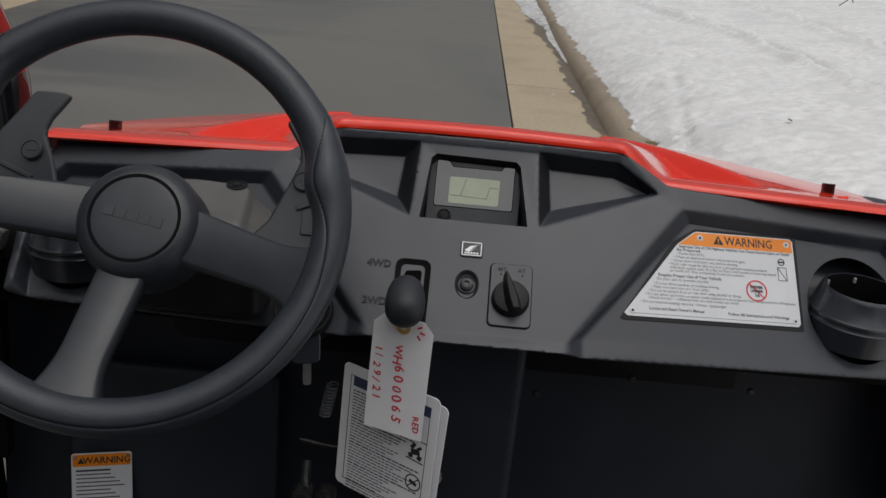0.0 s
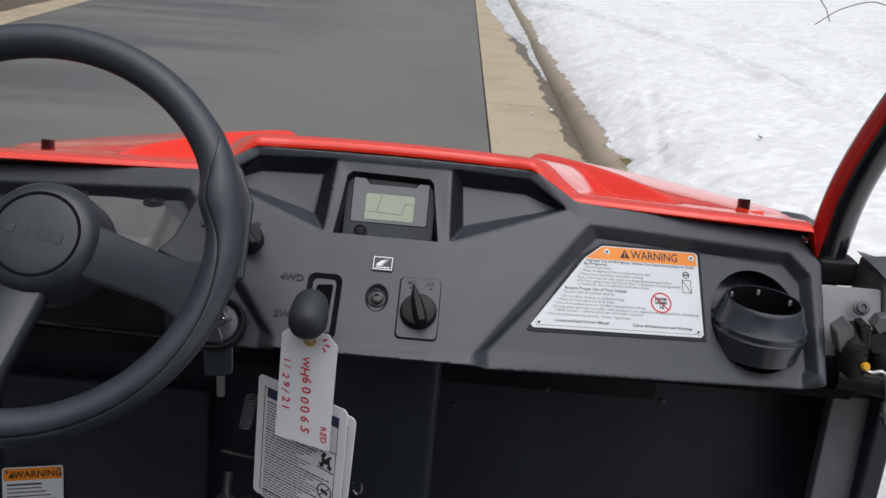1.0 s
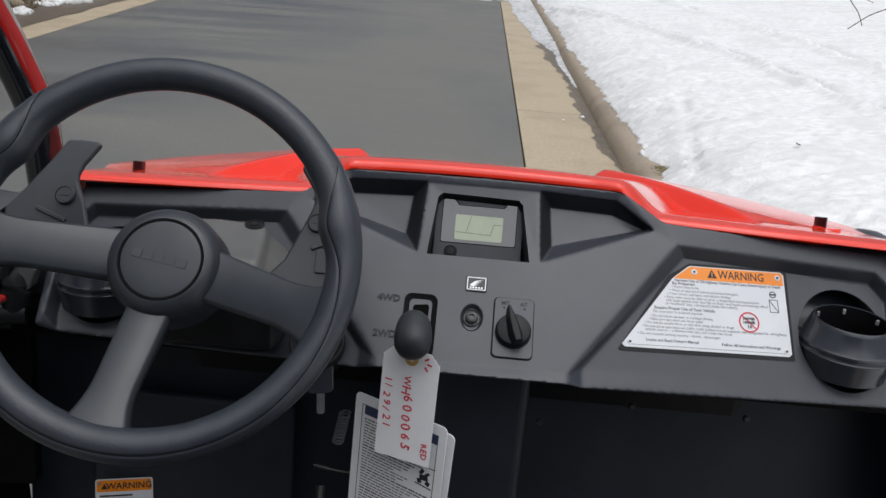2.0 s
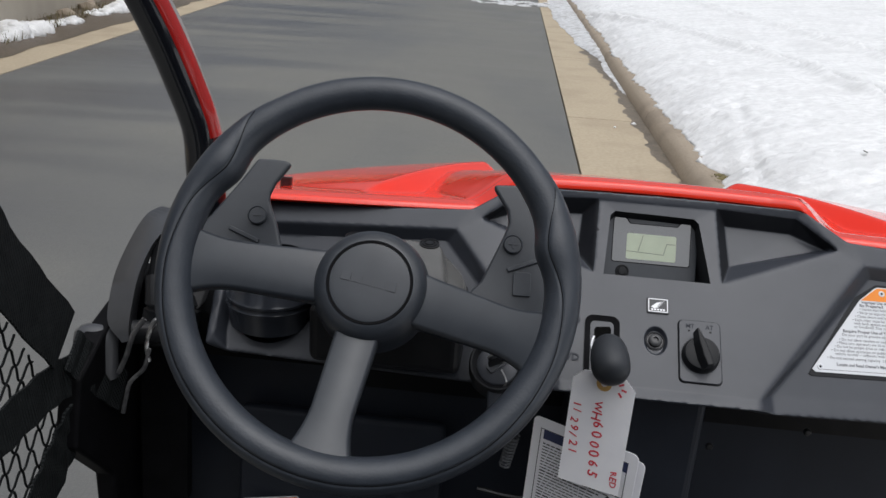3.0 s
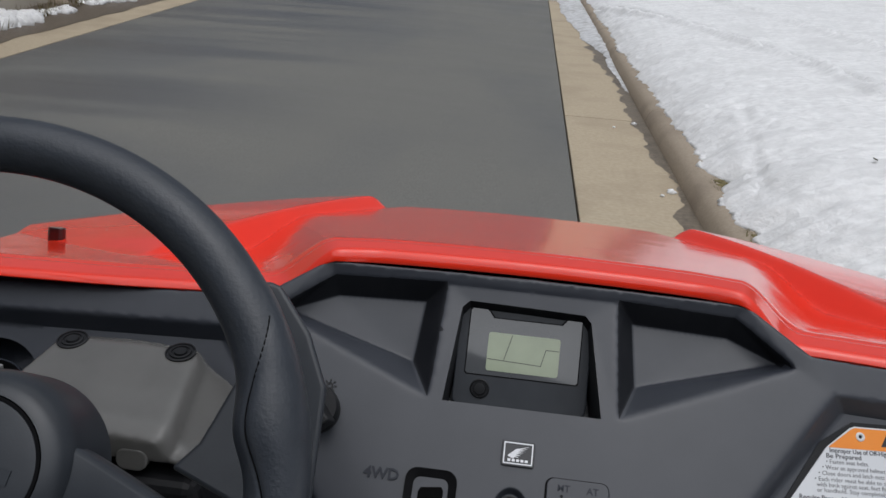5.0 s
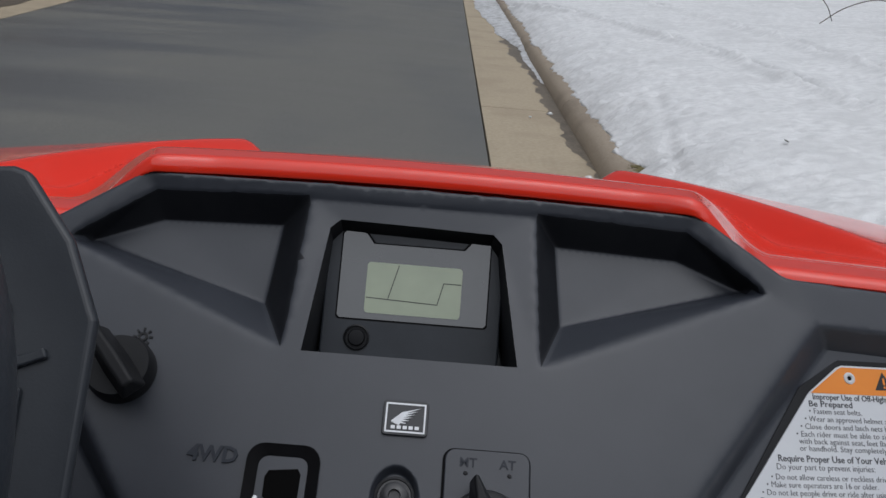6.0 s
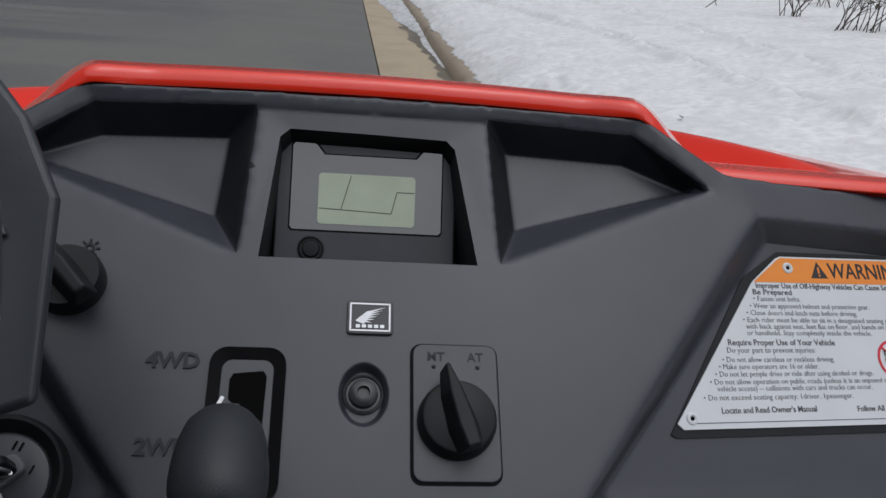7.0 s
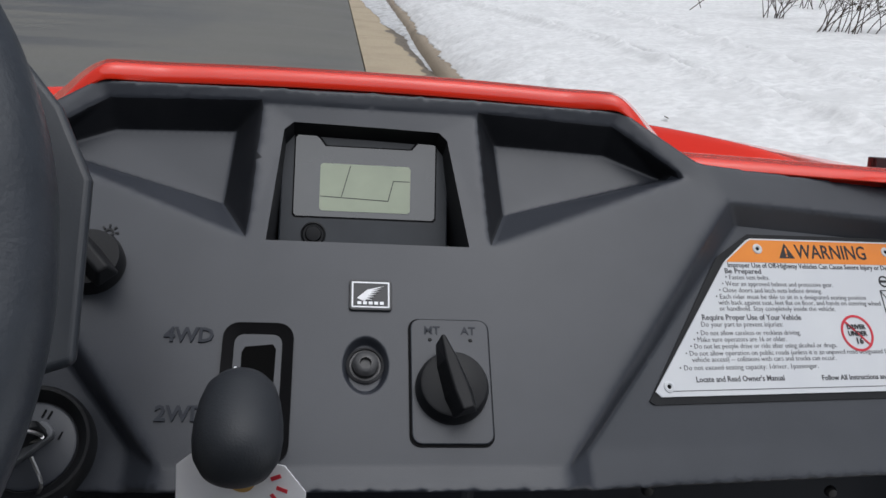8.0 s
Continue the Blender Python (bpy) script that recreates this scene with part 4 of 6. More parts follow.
prof = [(0.0085, -0.0235), (0.0120, -0.0222), (0.0148, -0.0180), (0.0166, -0.0110), (0.0176, -0.0020), (0.0177, 0.0060), (0.0168, 0.0130), (0.0140, 0.0186), (0.0092, 0.0220), (0.0040, 0.0233), (0, 0.0236)]
lathe(bm, km, [(0, -0.0238), *prof], 40)
part("knob", bm, KNOBMAT, lever, "egg-shaped black shift knob", angle=60)

# ---- hood ----
def hood_half(y):
    return 0.470 + 0.28 * (y - 0.93)


def hood_height(x, y):
    """Crowned middle, lower sides, and on each side a long ridge that ends forwards in a blunt tip."""
    ax = abs(x)
    mid = 1.1885 - 0.258 * (y - 0.945) - 0.006 * (ax / 0.2) ** 2
    side = 1.146 - 0.27 * (y - 0.93) + 0.03 * (0.44 - ax)
    ridge = 0.195 + 0.385 * (1.375 - y)
    drop = min(0.152 + 0.30 * (y - 0.94), ridge - 0.03)
    k = ease(-0.10, 1.06, (ax - drop) / (0.046 + 0.20 * (y - 0.94)))
    z = mid + (side - mid) * k
    on = ease(0.96, 1.06, y)
    off = ax - ridge
    crest = 1.131 - 0.02 * (y - 1.0) - 0.27 * max(0.0, y - 1.0) ** 2 - 18 * max(0.0, y - 1.355) ** 2
    fin = crest - (0.13 if off > 0 else 0.95) * (math.sqrt(off * off + 0.000012) - 0.0034)
    if on > 0 and fin > z:
        z += (fin - z) * on
    z -= 2.6 * max(0.0, ax - hood_half(y) + 0.010)
    z -= 0.9 * max(0.0, y - 1.40 + 0.85 * max(0.0, ax - 0.2)) + 3.0 * max(0.0, y - 1.385) ** 1.2
    return z


bm = bmesh.new()
xs = [-0.62 + 1.24 * i / 400 for i in range(401)]
ys = [0.0, 0.004, 0.008, 0.012, 0.016, 0.019, 0.021, 0.023, 0.025, 0.0265, 0.028, 0.030, 0.032, 0.034] + [0.005 * j for j in range(8, 130)]
rows = []
for j, dy in enumerate(ys):
    row = []
    for x in xs:
        ax = abs(x)
        y0 = 0.941 if ax < 0.15 else 0.941 - 0.010 * ease(0.15, 0.20, ax) - 0.02 * ease(0.2, 0.46, ax)
        y = y0 + dy
        x = x / 0.62 * hood_half(y)
        row.append(bm.verts.new((x, y, hood_height(x, y) - 0.20 * max(0.0, 0.022 - dy) - 0.0016 * math.exp(-((dy - 0.030) / 0.004) ** 2))))
    rows.append(row)
rim = [v.co.copy() for v in rows[0]]
for dy, dz in ((-0.0012, -0.0003), (-0.0026, -0.0011), (-0.0044, -0.0030), (-0.0058, -0.0056), (-0.0056, -0.0066), (0.010, -0.0070)):
    rows.insert(0, [bm.verts.new((x, 0.0, 0.0)) for x in xs])
    for v, edge in zip(rows[0], rim):
        v.co = edge + Vector((0, dy, dz * (0.78 + 0.52 * ease(0.23, 0.12, abs(edge.x)))))
for a, b in zip(rows, rows[1:]):
    for i in range(len(xs) - 1):
        bm.faces.new((a[i], a[i + 1], b[i + 1], b[i]))
hood = part("hood", bm, RED, vehicle, "glossy red plastic hood with raised fender ridges", angle=35)
# black filler added in the gap below the hood, as its shade
bm = bmesh.new()
strip = []
for i in range(97):
    x = -0.47 + 0.94 * i / 96
    y = 0.950 - 0.012 * ease(0.15, 0.20, abs(x)) - 0.018 * ease(0.2, 0.46, abs(x))
    strip.append((x, y + 0.010, hood_height(x, y) - 0.030))
tube(bm, strip, 0.0085, 10)
part("gap_filler", bm, MATTBLACK, vehicle, "black filler strip, paints the shade under the hood edge")
for x, y in ((0.4365, 1.072), (-0.4435, 1.053)):
    z = hood_height(x, y) - 0.004
    bm = bmesh.new()
    prism(bm, pose(x, y, z - 0.003, -14, 0, 0), rounded(0.0155, 0.009, 0.0035), 0, 0.0185)
    part("marker_post", bm, LENS, hood, "small smoked marker post", bevel=0.001)
    bm = bmesh.new()
    lathe(bm, pose(x, y, z - 0.001, -15, 0, 0) @ Matrix.Diagonal((1.5, 0.8, 1, 1)), [(0.018, 0), (0.017, 0.003), (0.010, 0.0035), (0, 0.0035)], 24)
    part("post_base", bm, RED, hood)
# dark wheel-arch edge beyond the hood
for s in (1, -1):
    bm = bmesh.new()
    tube(bm, smooth_path([(s * 0.475, 1.065, 1.088), (s * 0.52, 1.125, 1.082), (s * 0.575, 1.22, 1.045), (s * 0.61, 1.40, 0.95)] if s > 0 else [(s * 0.50, 0.99, 1.045), (s * 0.56, 1.10, 1.050), (s * 0.60, 1.25, 1.01), (s * 0.60, 1.45, 0.93)], 6), 0.030, 10, flat=0.5)
    part("fender_edge", bm, PLASTIC, vehicle, "black plastic fender edge")

# plate added so that no sky shines out below the hood
bm = bmesh.new()
prism(bm, pose(0, 0.972, 0, 90, 0, 0), [(-0.46, 0.95), (0.484, 0.95), (0.484, 1.106), (0.215, 1.112), (0.150, 1.155), (-0.150, 1.155), (-0.215, 1.112), (-0.46, 1.108)], -0.004, 0.004)
part("view_block", bm, MATTBLACK, vehicle, "black plate added to block the sky under the hood")

# ---- roll cage ----
CAGE = ((0.498, 0.955, 0.95), (0.498, 0.95, 1.08), (0.500, 0.945, 1.16), (0.509, 0.937, 1.220), (0.529, 0.928, 1.287), (0.556, 0.915, 1.355), (0.63, 0.875, 1.53), (0.69, 0.80, 1.68), (0.72, 0.62, 1.80), (0.70, 0.2, 1.88), (0.70, -0.6, 1.88))
LEFT_FOOT = ((0.508, 0.955, 0.95), (0.508, 0.95, 1.08), (0.508, 0.945, 1.16), (0.5085, 0.942, 1.200), (0.514, 0.938, 1.228), (0.525, 0.934, 1.262), (0.537, 0.927, 1.300))
for s in (1, -1):
    line = [(x - 0.004, y, z) for x, y, z in CAGE] if s > 0 else [*LEFT_FOOT, *((x + 0.002, y, z) for x, y, z in CAGE[5:])]
    bm = bmesh.new()
    tube(bm, smooth_path([(s * x, y, z) for x, y, z in line], 10), 0.0215, 28)
    cage_tube = part("roll_cage_tube", bm, TUBE, vehicle, "glossy black roll cage tube")
    # red strip added along the black tube, stands in for the hood's reflection
    bm = bmesh.new()
    tube(bm, smooth_path([(s * (x - 0.0112), y - 0.0036, z) for x, y, z in line if (1.05 if s > 0 else 1.18) < z < 1.72], 10), 0.0126, 24)
    part("pillar_reflection", bm, REDGLOSS, cage_tube, "dark red strip added as the hood's reflection in the tube")
    if s < 0:
        bm = bmesh.new()
        tube(bm, smooth_path([(s * (x - 0.0200), y + 0.002, z) for x, y, z in line if 1.15 < z < 1.72], 10), lambda t: 0.0012 + 0.0065 * t, 16)
        part("windscreen_seal", bm, SEALMAT, cage_tube, "pale translucent windscreen edge seal")
    bm = bmesh.new()
    box(bm, pose(s * 0.500, 0.945, 1.090, 0, 0, 0), 0.046, 0.045, 0.03)
    part("cage_bracket", bm, BLACK, vehicle, bevel=0.005)

# ---- latch posts at both ends of the dashboard ----
def latch_post(s, tip):
    # left plate black, its right twin grey: shade put into the colour
    bm = bmesh.new()
    prism(bm, pose(s * 0.500, 0.872, 1.055, 62, 0, 0), rounded(0.066, 0.075, 0.004), -0.004, 0.004)
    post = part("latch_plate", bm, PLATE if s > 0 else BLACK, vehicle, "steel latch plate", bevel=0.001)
    bm = bmesh.new()
    lathe(bm, pose(s * 0.505, 0.865, 1.076, 62, 0, 0), [(0.0090, 0), (0.0090, 0.002), (0.0066, 0.003), (0.0060, 0.006), (0.0035, 0.0064), (0.003, 0.004), (0, 0.004)], 20)
    part("plate_bolt", bm, textured("dull_bolt", (0.10, 0.10, 0.105), (0.16, 0.16, 0.16), 150, 0.4), post, angle=40)
    bm = bmesh.new()
    for pts, r in (([(s * 0.495, 0.85, 1.062), (s * 0.492, 0.835, 1.040), (s * 0.497, 0.835, 1.015)], 0.016), ([(s * 0.53, 0.852, 1.06), (s * 0.525, 0.835, 1.035), (s * 0.53, 0.83, 1.01)], 0.013)):
        tube(bm, smooth_path(pts, 5), r, 12)
    part("latch_housing", bm, BLACK, post, "black latch housing")
    jaw = Matrix(((s, 0, 0, 0), (0, 0, -1, 0.835), (0, 1, 0, 0), (0, 0, 0, 1)))
    bm = bmesh.new()
    prism(bm, jaw, [(0.467, 1.062), (0.478, 1.074), (0.486, 1.066), (0.493, 1.040), (0.497, 1.026), (0.476, 1.039)], -0.012, 0.006)
    part("latch_jaw", bm, JAWMAT, post, "grey steel latch jaw", bevel=0.002)
    bm = bmesh.new()
    prism(bm, jaw, [(0.486, 1.074), (0.493, 1.077), (0.501, 1.068), (0.505, 1.050), (0.503, 1.034), (0.496, 1.020), (0.490, 1.019), (0.495, 1.040), (0.493, 1.058)], -0.004, 0.010)
    part("latch_hook", bm, BLACK, post, "black curved latch hook", bevel=0.002)
    bm = bmesh.new()
    lathe(bm, pose(s * 0.514, 0.835, 1.050, 76, 0, 0) @ Matrix.Diagonal((1, 1.15, 1, 1)), [(0.0105, -0.012), (0.0105, 0.003), (0.0085, 0.006), (0, 0.0065)], 20)
    part("latch_knuckle", bm, BLACK, post, angle=40)
    bm = bmesh.new()
    prism(bm, jaw, [(0.505, 1.070), (0.510, 1.080), (0.520, 1.082), (0.523, 1.066), (0.514, 1.060)], -0.012, 0.002)
    part("latch_jaw", bm, JAWMAT, post, bevel=0.002)
    bm = bmesh.new()
    lathe(bm, pose(s * 0.4995, 0.818, 1.031, 70, 0, 0), [(0.0040, 0), (0.0046, 0.004), (0.0034, 0.0065), (0, 0.007)], 16)
    part("latch_tip", bm, tip, post)
    bm = bmesh.new()
    tube(bm, smooth_path([(s * 0.495, 0.822, 1.030), (s * 0.506, 0.815, 1.026), (s * 0.518, 0.812, 1.028), (s * 0.525, 0.805, 1.005), (s * 0.522, 0.80, 0.985)], 5), 0.0024, 8)
    part("latch_wire", bm, STEEL, post)
    bm = bmesh.new()
    tube(bm, [(s * 0.485, 0.835, 1.008), (s * 0.545, 0.815, 1.010)], 0.013, 16)
    part("latch_barrel", bm, BLACK, post)
    bm = bmesh.new()
    tube(bm, smooth_path([(s * 0.525, 0.803, 1.033), (s * 0.536, 0.798, 1.016), (s * 0.545, 0.798, 0.991), (s * 0.556, 0.800, 0.968)], 5), 0.0028, 10)
    part("latch_lever", bm, DULL, post)
    bm = bmesh.new()
    tube(bm, smooth_path([(s * 0.522, 0.803, 0.999), (s * 0.526, 0.798, 0.979), (s * 0.543, 0.798, 0.959), (s * 0.549, 0.798, 0.940), (s * 0.555, 0.800, 0.919)], 5), 0.0025, 10)
    part("latch_lever", bm, DULL, post)
    # left post blackened against its right twin, painting in shade
    bm = bmesh.new()
    prism(bm, pose(s * 0.545, 0.885, 0.855, 82, 0, -s * 6), rounded(0.056, 0.20, 0.006), -0.01, 0.01)
    part("door_post", bm, POSTMAT if s > 0 else MATTBLACK, vehicle, "dark grey steel door post" if s > 0 else "door post blackened for shade", bevel=0.002)
    bm = bmesh.new()
    edge = [(0.556, 0.930, 1.114, 0.525, 0.925, 1.112), (0.567, 0.915, 1.108, 0.530, 0.885, 1.106), (0.574, 0.890, 1.090, 0.541, 0.866, 1.090), (0.582, 0.862, 1.058, 0.549, 0.846, 1.062), (0.583, 0.842, 1.028, 0.552, 0.830, 1.030), (0.579, 0.830, 1.008, 0.553, 0.823, 1.010), (0.560, 0.820, 0.993, 0.552, 0.820, 0.996)]
    outer, inward = smooth_path([e[:3] for e in edge], 4), smooth_path([e[3:] for e in edge], 4)
    loops = []
    for (ox, oy, oz), (ix, iy, iz) in zip(outer, inward):
        loops.append([bm.verts.new(p) for p in ((s * ix, iy, iz), (s * ox, oy, oz), (s * (ox + 0.004), oy + 0.035, oz - 0.014), (s * ix, iy + 0.02, iz))])
    for p, q in zip(loops, loops[1:]):
        for k in range(4):
            bm.faces.new((p[k], p[(k + 1) % 4], q[(k + 1) % 4], q[k]))
    bm.faces.new(loops[0])
    bm.faces.new(loops[-1])
    cover = part("end_cover", bm, ENDMAT, vehicle, "grey plastic dashboard end cover", angle=60)
    # right panel is lighter than the left one
    bm = bmesh.new()
    side = Matrix(((0, 0, 1, s * 0.540), (1, 0, 0, 0), (0, 1, 0, 0), (0, 0, 0, 1)))
    prism(bm, side, [(0.95, 1.105), (0.90, 1.108), (0.875, 1.085), (0.860, 1.050), (0.850, 1.020), (0.845, 1.000), (0.855, 0.980), (0.96, 0.96)], -0.006, 0.006)
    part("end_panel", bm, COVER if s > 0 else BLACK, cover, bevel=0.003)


latch_post(1, AMBER)
latch_post(-1, REDGLOSS)
bm = bmesh.new()
lathe(bm, pose(-0.597, 0.828, 0.944, -8, 0, 0) @ Matrix.Diagonal((1, 0.7, 1, 1)), [(0.0245, 0), (0.0245, 0.042), (0.0225, 0.051), (0.016, 0.0575), (0.008, 0.060), (0, 0.0604)], 28)
part("door_striker", bm, ENDMAT, vehicle, "rounded grey steel door striker", angle=50)

# ---- side net on the driver's door ----
def strap(points, width, name, label=""):
    """A flat band of webbing along the points, in the plane of the door."""
    pts = smooth_path(points, 8)
    bm = bmesh.new()
    rows = []
    for i, p in enumerate(pts):
        d = (pts[min(i + 1, len(pts) - 1)] - pts[max(i - 1, 0)]).normalized()
        side = d.cross(Vector((1, 0, 0.12))).normalized()
        n = side.cross(d)
        rip = 0.0015 * math.sin(i * 1.7)
        rows.append([bm.verts.new(p + side * width * a + n * (b + rip)) for a, b in ((-0.5, -0.0015), (0.5, -0.0015), (0.5, 0.0015), (-0.5, 0.0015))])
    for a, b in zip(rows, rows[1:]):
        for k in range(4):
            bm.faces.new((a[k], a[(k + 1) % 4], b[(k + 1) % 4], b[k]))
    bm.faces.new(rows[0])
    bm.faces.new(rows[-1])
    return part(name, bm, STRAPMAT, side_net, label)


NX = -0.60
CORNER = Vector((NX + 0.006, 0.785, 1.035))


def in_net(y, z):
    """Inside the edge straps: below the slanting one, above the low ones."""
    return z < 1.245 - (y - 0.62) * 2.05 and z < 1.36 and z > 0.86 + 0.5 * max(0.0, y - 0.70)


bm = bmesh.new()
PITCH, AMP = 0.0142, 0.0086
lean = radians(-24)
for i in range(-44, 44):
    run = []
    for j in range(-200, 200):
        q = j / 6
        s = q * PITCH
        swing = math.cos(math.pi * q)
        t = i * 2 * AMP + (-1) ** i * AMP * math.copysign(abs(swing) ** 0.8, swing)
        y = 0.58 + s * math.cos(lean) - t * math.sin(lean) + 0.006 * noise.noise((s * 9, t * 9, 1.0))
        z = 1.05 + s * math.sin(lean) + t * math.cos(lean) + 0.006 * noise.noise((s * 9, t * 9, 5.0))
        if in_net(y, z) and y > 0.30:
            run.append(Vector((NX - 0.006 + 0.010 * noise.noise((y * 6, z * 6, 2.0)) + 0.0009 * (-1) ** i, y, z)))
        else:
            if len(run) > 3:
                tube(bm, run, 0.0013, 5)
            run = []
side_net = part("side_net", bm, WEBBING, vehicle, "black knotted cord door net with webbing edges")
strap([(NX, 0.549, 1.476), (NX, 0.611, 1.315), (NX + 0.002, 0.671, 1.161), CORNER + Vector((0.002, -0.022, -0.014))], 0.066, "edge_strap", "black webbing edge strap")
strap([CORNER + Vector((0.004, 0.010, -0.062)), (NX + 0.006, 0.740, 0.982), (NX + 0.004, 0.66, 0.981), (NX + 0.002, 0.58, 0.978), (NX, 0.40, 0.96)], 0.042, "lower_strap", "ribbed black webbing lower strap")
strap([CORNER + Vector((0.008, -0.010, -0.100)), (NX + 0.008, 0.74, 0.908), (NX + 0.006, 0.69, 0.872), (NX + 0.004, 0.60, 0.83), (NX, 0.45, 0.79)], 0.046, "second_strap", "ribbed black webbing strap")
strap([CORNER + Vector((0.004, -0.012, -0.030)), (NX + 0.016, 0.800, 0.967), (NX + 0.026, 0.838, 0.922)], 0.046, "latch_strap")

# ---- body below the dashboard ----
bm = bmesh.new()
prism(bm, pose(0, 0.90, 0.60, 82, 0, 0), [(-0.57, -0.36), (0.57, -0.36), (0.57, 0.42), (-0.57, 0.42)], -0.06, -0.03)
part("firewall", bm, DEEP, vehicle, "black moulded firewall under the dashboard", bevel=0.004)
for s in (1, -1):
    bm = bmesh.new()
    if s > 0:
        prism(bm, pose(s * 0.570, 0.80, 0.62, 90, 0, 90), [(-0.06, -0.36), (0.18, -0.36), (0.18, 0.40), (0.07, 0.40), (0.05, 0.15), (-0.06, 0.05)], -0.012, 0.012)
    else:
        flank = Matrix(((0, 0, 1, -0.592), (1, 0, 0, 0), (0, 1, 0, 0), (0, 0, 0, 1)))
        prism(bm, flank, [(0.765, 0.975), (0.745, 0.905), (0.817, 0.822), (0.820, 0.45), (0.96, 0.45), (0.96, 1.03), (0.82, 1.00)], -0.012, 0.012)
    # left panel gets the blacker material, as painted shade
    part("side_panel", bm, DEEP if s > 0 else MATTBLACK, vehicle, bevel=0.004)
    if s < 0:
        bm = bmesh.new()
        box(bm, pose(s * 0.34, 0.915, 0.66, -8, 0, 0), 0.26, 0.02, 0.40)
        part("knee_panel", bm, DEEP, vehicle, bevel=0.008, seg=3)
bm = bmesh.new()
box(bm, pose(0, 0.2, 0.30), 1.1, 1.5, 0.03)
part("floor_pan", bm, DEEP, vehicle, "black plastic cab floor")
# unseen seats, headrests and rear panel, added to keep out light from behind
bm = bmesh.new()
box(bm, pose(0, -0.02, 0.60), 1.08, 0.60, 0.34)
part("bench_seat", bm, BLACK, vehicle, "unseen black bench seat", bevel=0.03, seg=4)
bm = bmesh.new()
box(bm, pose(0, -0.40, 1.02, 12, 0, 0), 1.08, 0.12, 0.70)
part("seat_back", bm, BLACK, vehicle, "unseen black seat back, blocks light from behind", bevel=0.03, seg=4)
for x in (-0.28, 0.28):
    bm = bmesh.new()
    box(bm, pose(x, -0.47, 1.46, 12, 0, 0), 0.30, 0.10, 0.22)
    part("headrest", bm, BLACK, vehicle, "unseen black headrest, blocks light from behind", bevel=0.035, seg=4)
bm = bmesh.new()
box(bm, pose(0, -0.58, 1.36), 1.30, 0.02, 1.00)
part("rear_light_block", bm, DEEP, vehicle, "unseen black panel added to block light from behind", bevel=0.006)
bm = bmesh.new()
box(bm, pose(0, 0.90, 0.762), 0.14, 0.12, 0.5)
part("centre_tunnel", bm, DEEP, vehicle, bevel=0.01, seg=3)
# sheet added to block sight of the hood, blackened as under-dash shade
bm = bmesh.new()
box(bm, pose(0, 0.925, 0.978, 4, 0, 0), 1.04, 0.13, 0.012)
part("underside_block", bm, MATTBLACK, vehicle)
# running gear: front body, four wheels on the road
bm = bmesh.new()
box(bm, pose(0, 1.17, 0.66), 0.74, 0.40, 0.56)
part("front_body", bm, BLACK, vehicle, bevel=0.03, seg=3)
bm = bmesh.new()
box(bm, pose(0, 0.25, 0.265), 0.50, 2.1, 0.07)
part("chassis", bm, BLACK, vehicle, bevel=0.01)
for x, y in ((0.46, 1.20), (-0.46, 1.20), (0.46, -0.62), (-0.46, -0.62)):
    bm = bmesh.new()
    zc = 0.285 + 0.02
    axle = pose(x, y, zc, 0, 90, 0)
    lathe(bm, axle, [(0.17, -0.085), (0.24, -0.095), (0.275, -0.075), (0.285, -0.03), (0.285, 0.03), (0.275, 0.075), (0.24, 0.095), (0.17, 0.085)], 40)
    wheel_part = part("wheel", bm, LEATHER, vehicle, "black rubber off-road tyre")
    bm = bmesh.new()
    lathe(bm, axle, [(0, -0.05), (0.10, -0.05), (0.172, -0.085), (0.172, 0.085), (0.10, 0.05), (0, 0.05)], 32)
    part("rim", bm, BLACK, wheel_part, angle=40)
# sticker on the driver's knee panel
ST = pose(-0.421, 0.895, 0.694, 74, 0, 14)
bm = bmesh.new()
prism(bm, ST, rounded(0.070, 0.105, 0.003), 0, 0.0012)
sticker = part("warning_label", bm, WHITE, vehicle, "white warning label with orange header")
bm = bmesh.new()
prism(bm, ST, rounded(0.067, 0.015, 0.002, cy=0.0435), 0.0012, 0.0015)
part("header_band", bm, ORANGE, sticker)
bm = write("WARNING", 0.0115, ST @ pose(0.006, 0.0395, 0.0016), bold=0.0002, align="CENTER")
part("header_lettering", bm, INK, sticker, smooth=False)
bm = bmesh.new()
prism(bm, ST @ pose(-0.024, 0.0395, 0.0015), [(-0.0042, 0), (0.0042, 0), (0, 0.0075)], 0, 0.0002)
part("alert_triangle", bm, INK, sticker, smooth=False)
for i in range(16):
    bm = bmesh.new()
    w = 0.056 - 0.016 * ((i * 7) % 4) / 3 if i else 0.040
    box(bm, ST @ pose(-0.030 + w / 2, 0.0305 - 0.0050 * i, 0.0013), w, 0.0013 if i else 0.0022, 0.0002)
    part("print_bar", bm, INK, sticker, smooth=False)
for s in (1, -1):
    bm = bmesh.new()
    lathe(bm, ST @ pose(s * 0.030, 0.0475, 0.0012), [(0.0025, 0), (0.002, 0.001), (0, 0.0012)], 12)
    part("rivet", bm, STEEL, sticker)
# small hardware in the shade
for x, y, z in ((0.033, 0.862, 0.878), (0.19, 0.873, 0.94), (0.32, 0.873, 0.938), (0.088, 0.870, 0.911), (-0.025, 0.845, 0.894)):
    bm = bmesh.new()
    lathe(bm, pose(x, y, z, 84, 0, 0), [(0.0042, 0), (0.0042, 0.002), (0.003, 0.004), (0, 0.0045)], 12)
    part("firewall_bolt", bm, textured("dull_bolt", (0.015, 0.015, 0.016), (0.03, 0.03, 0.03), 100, 0.4), vehicle)
bm = bmesh.new()
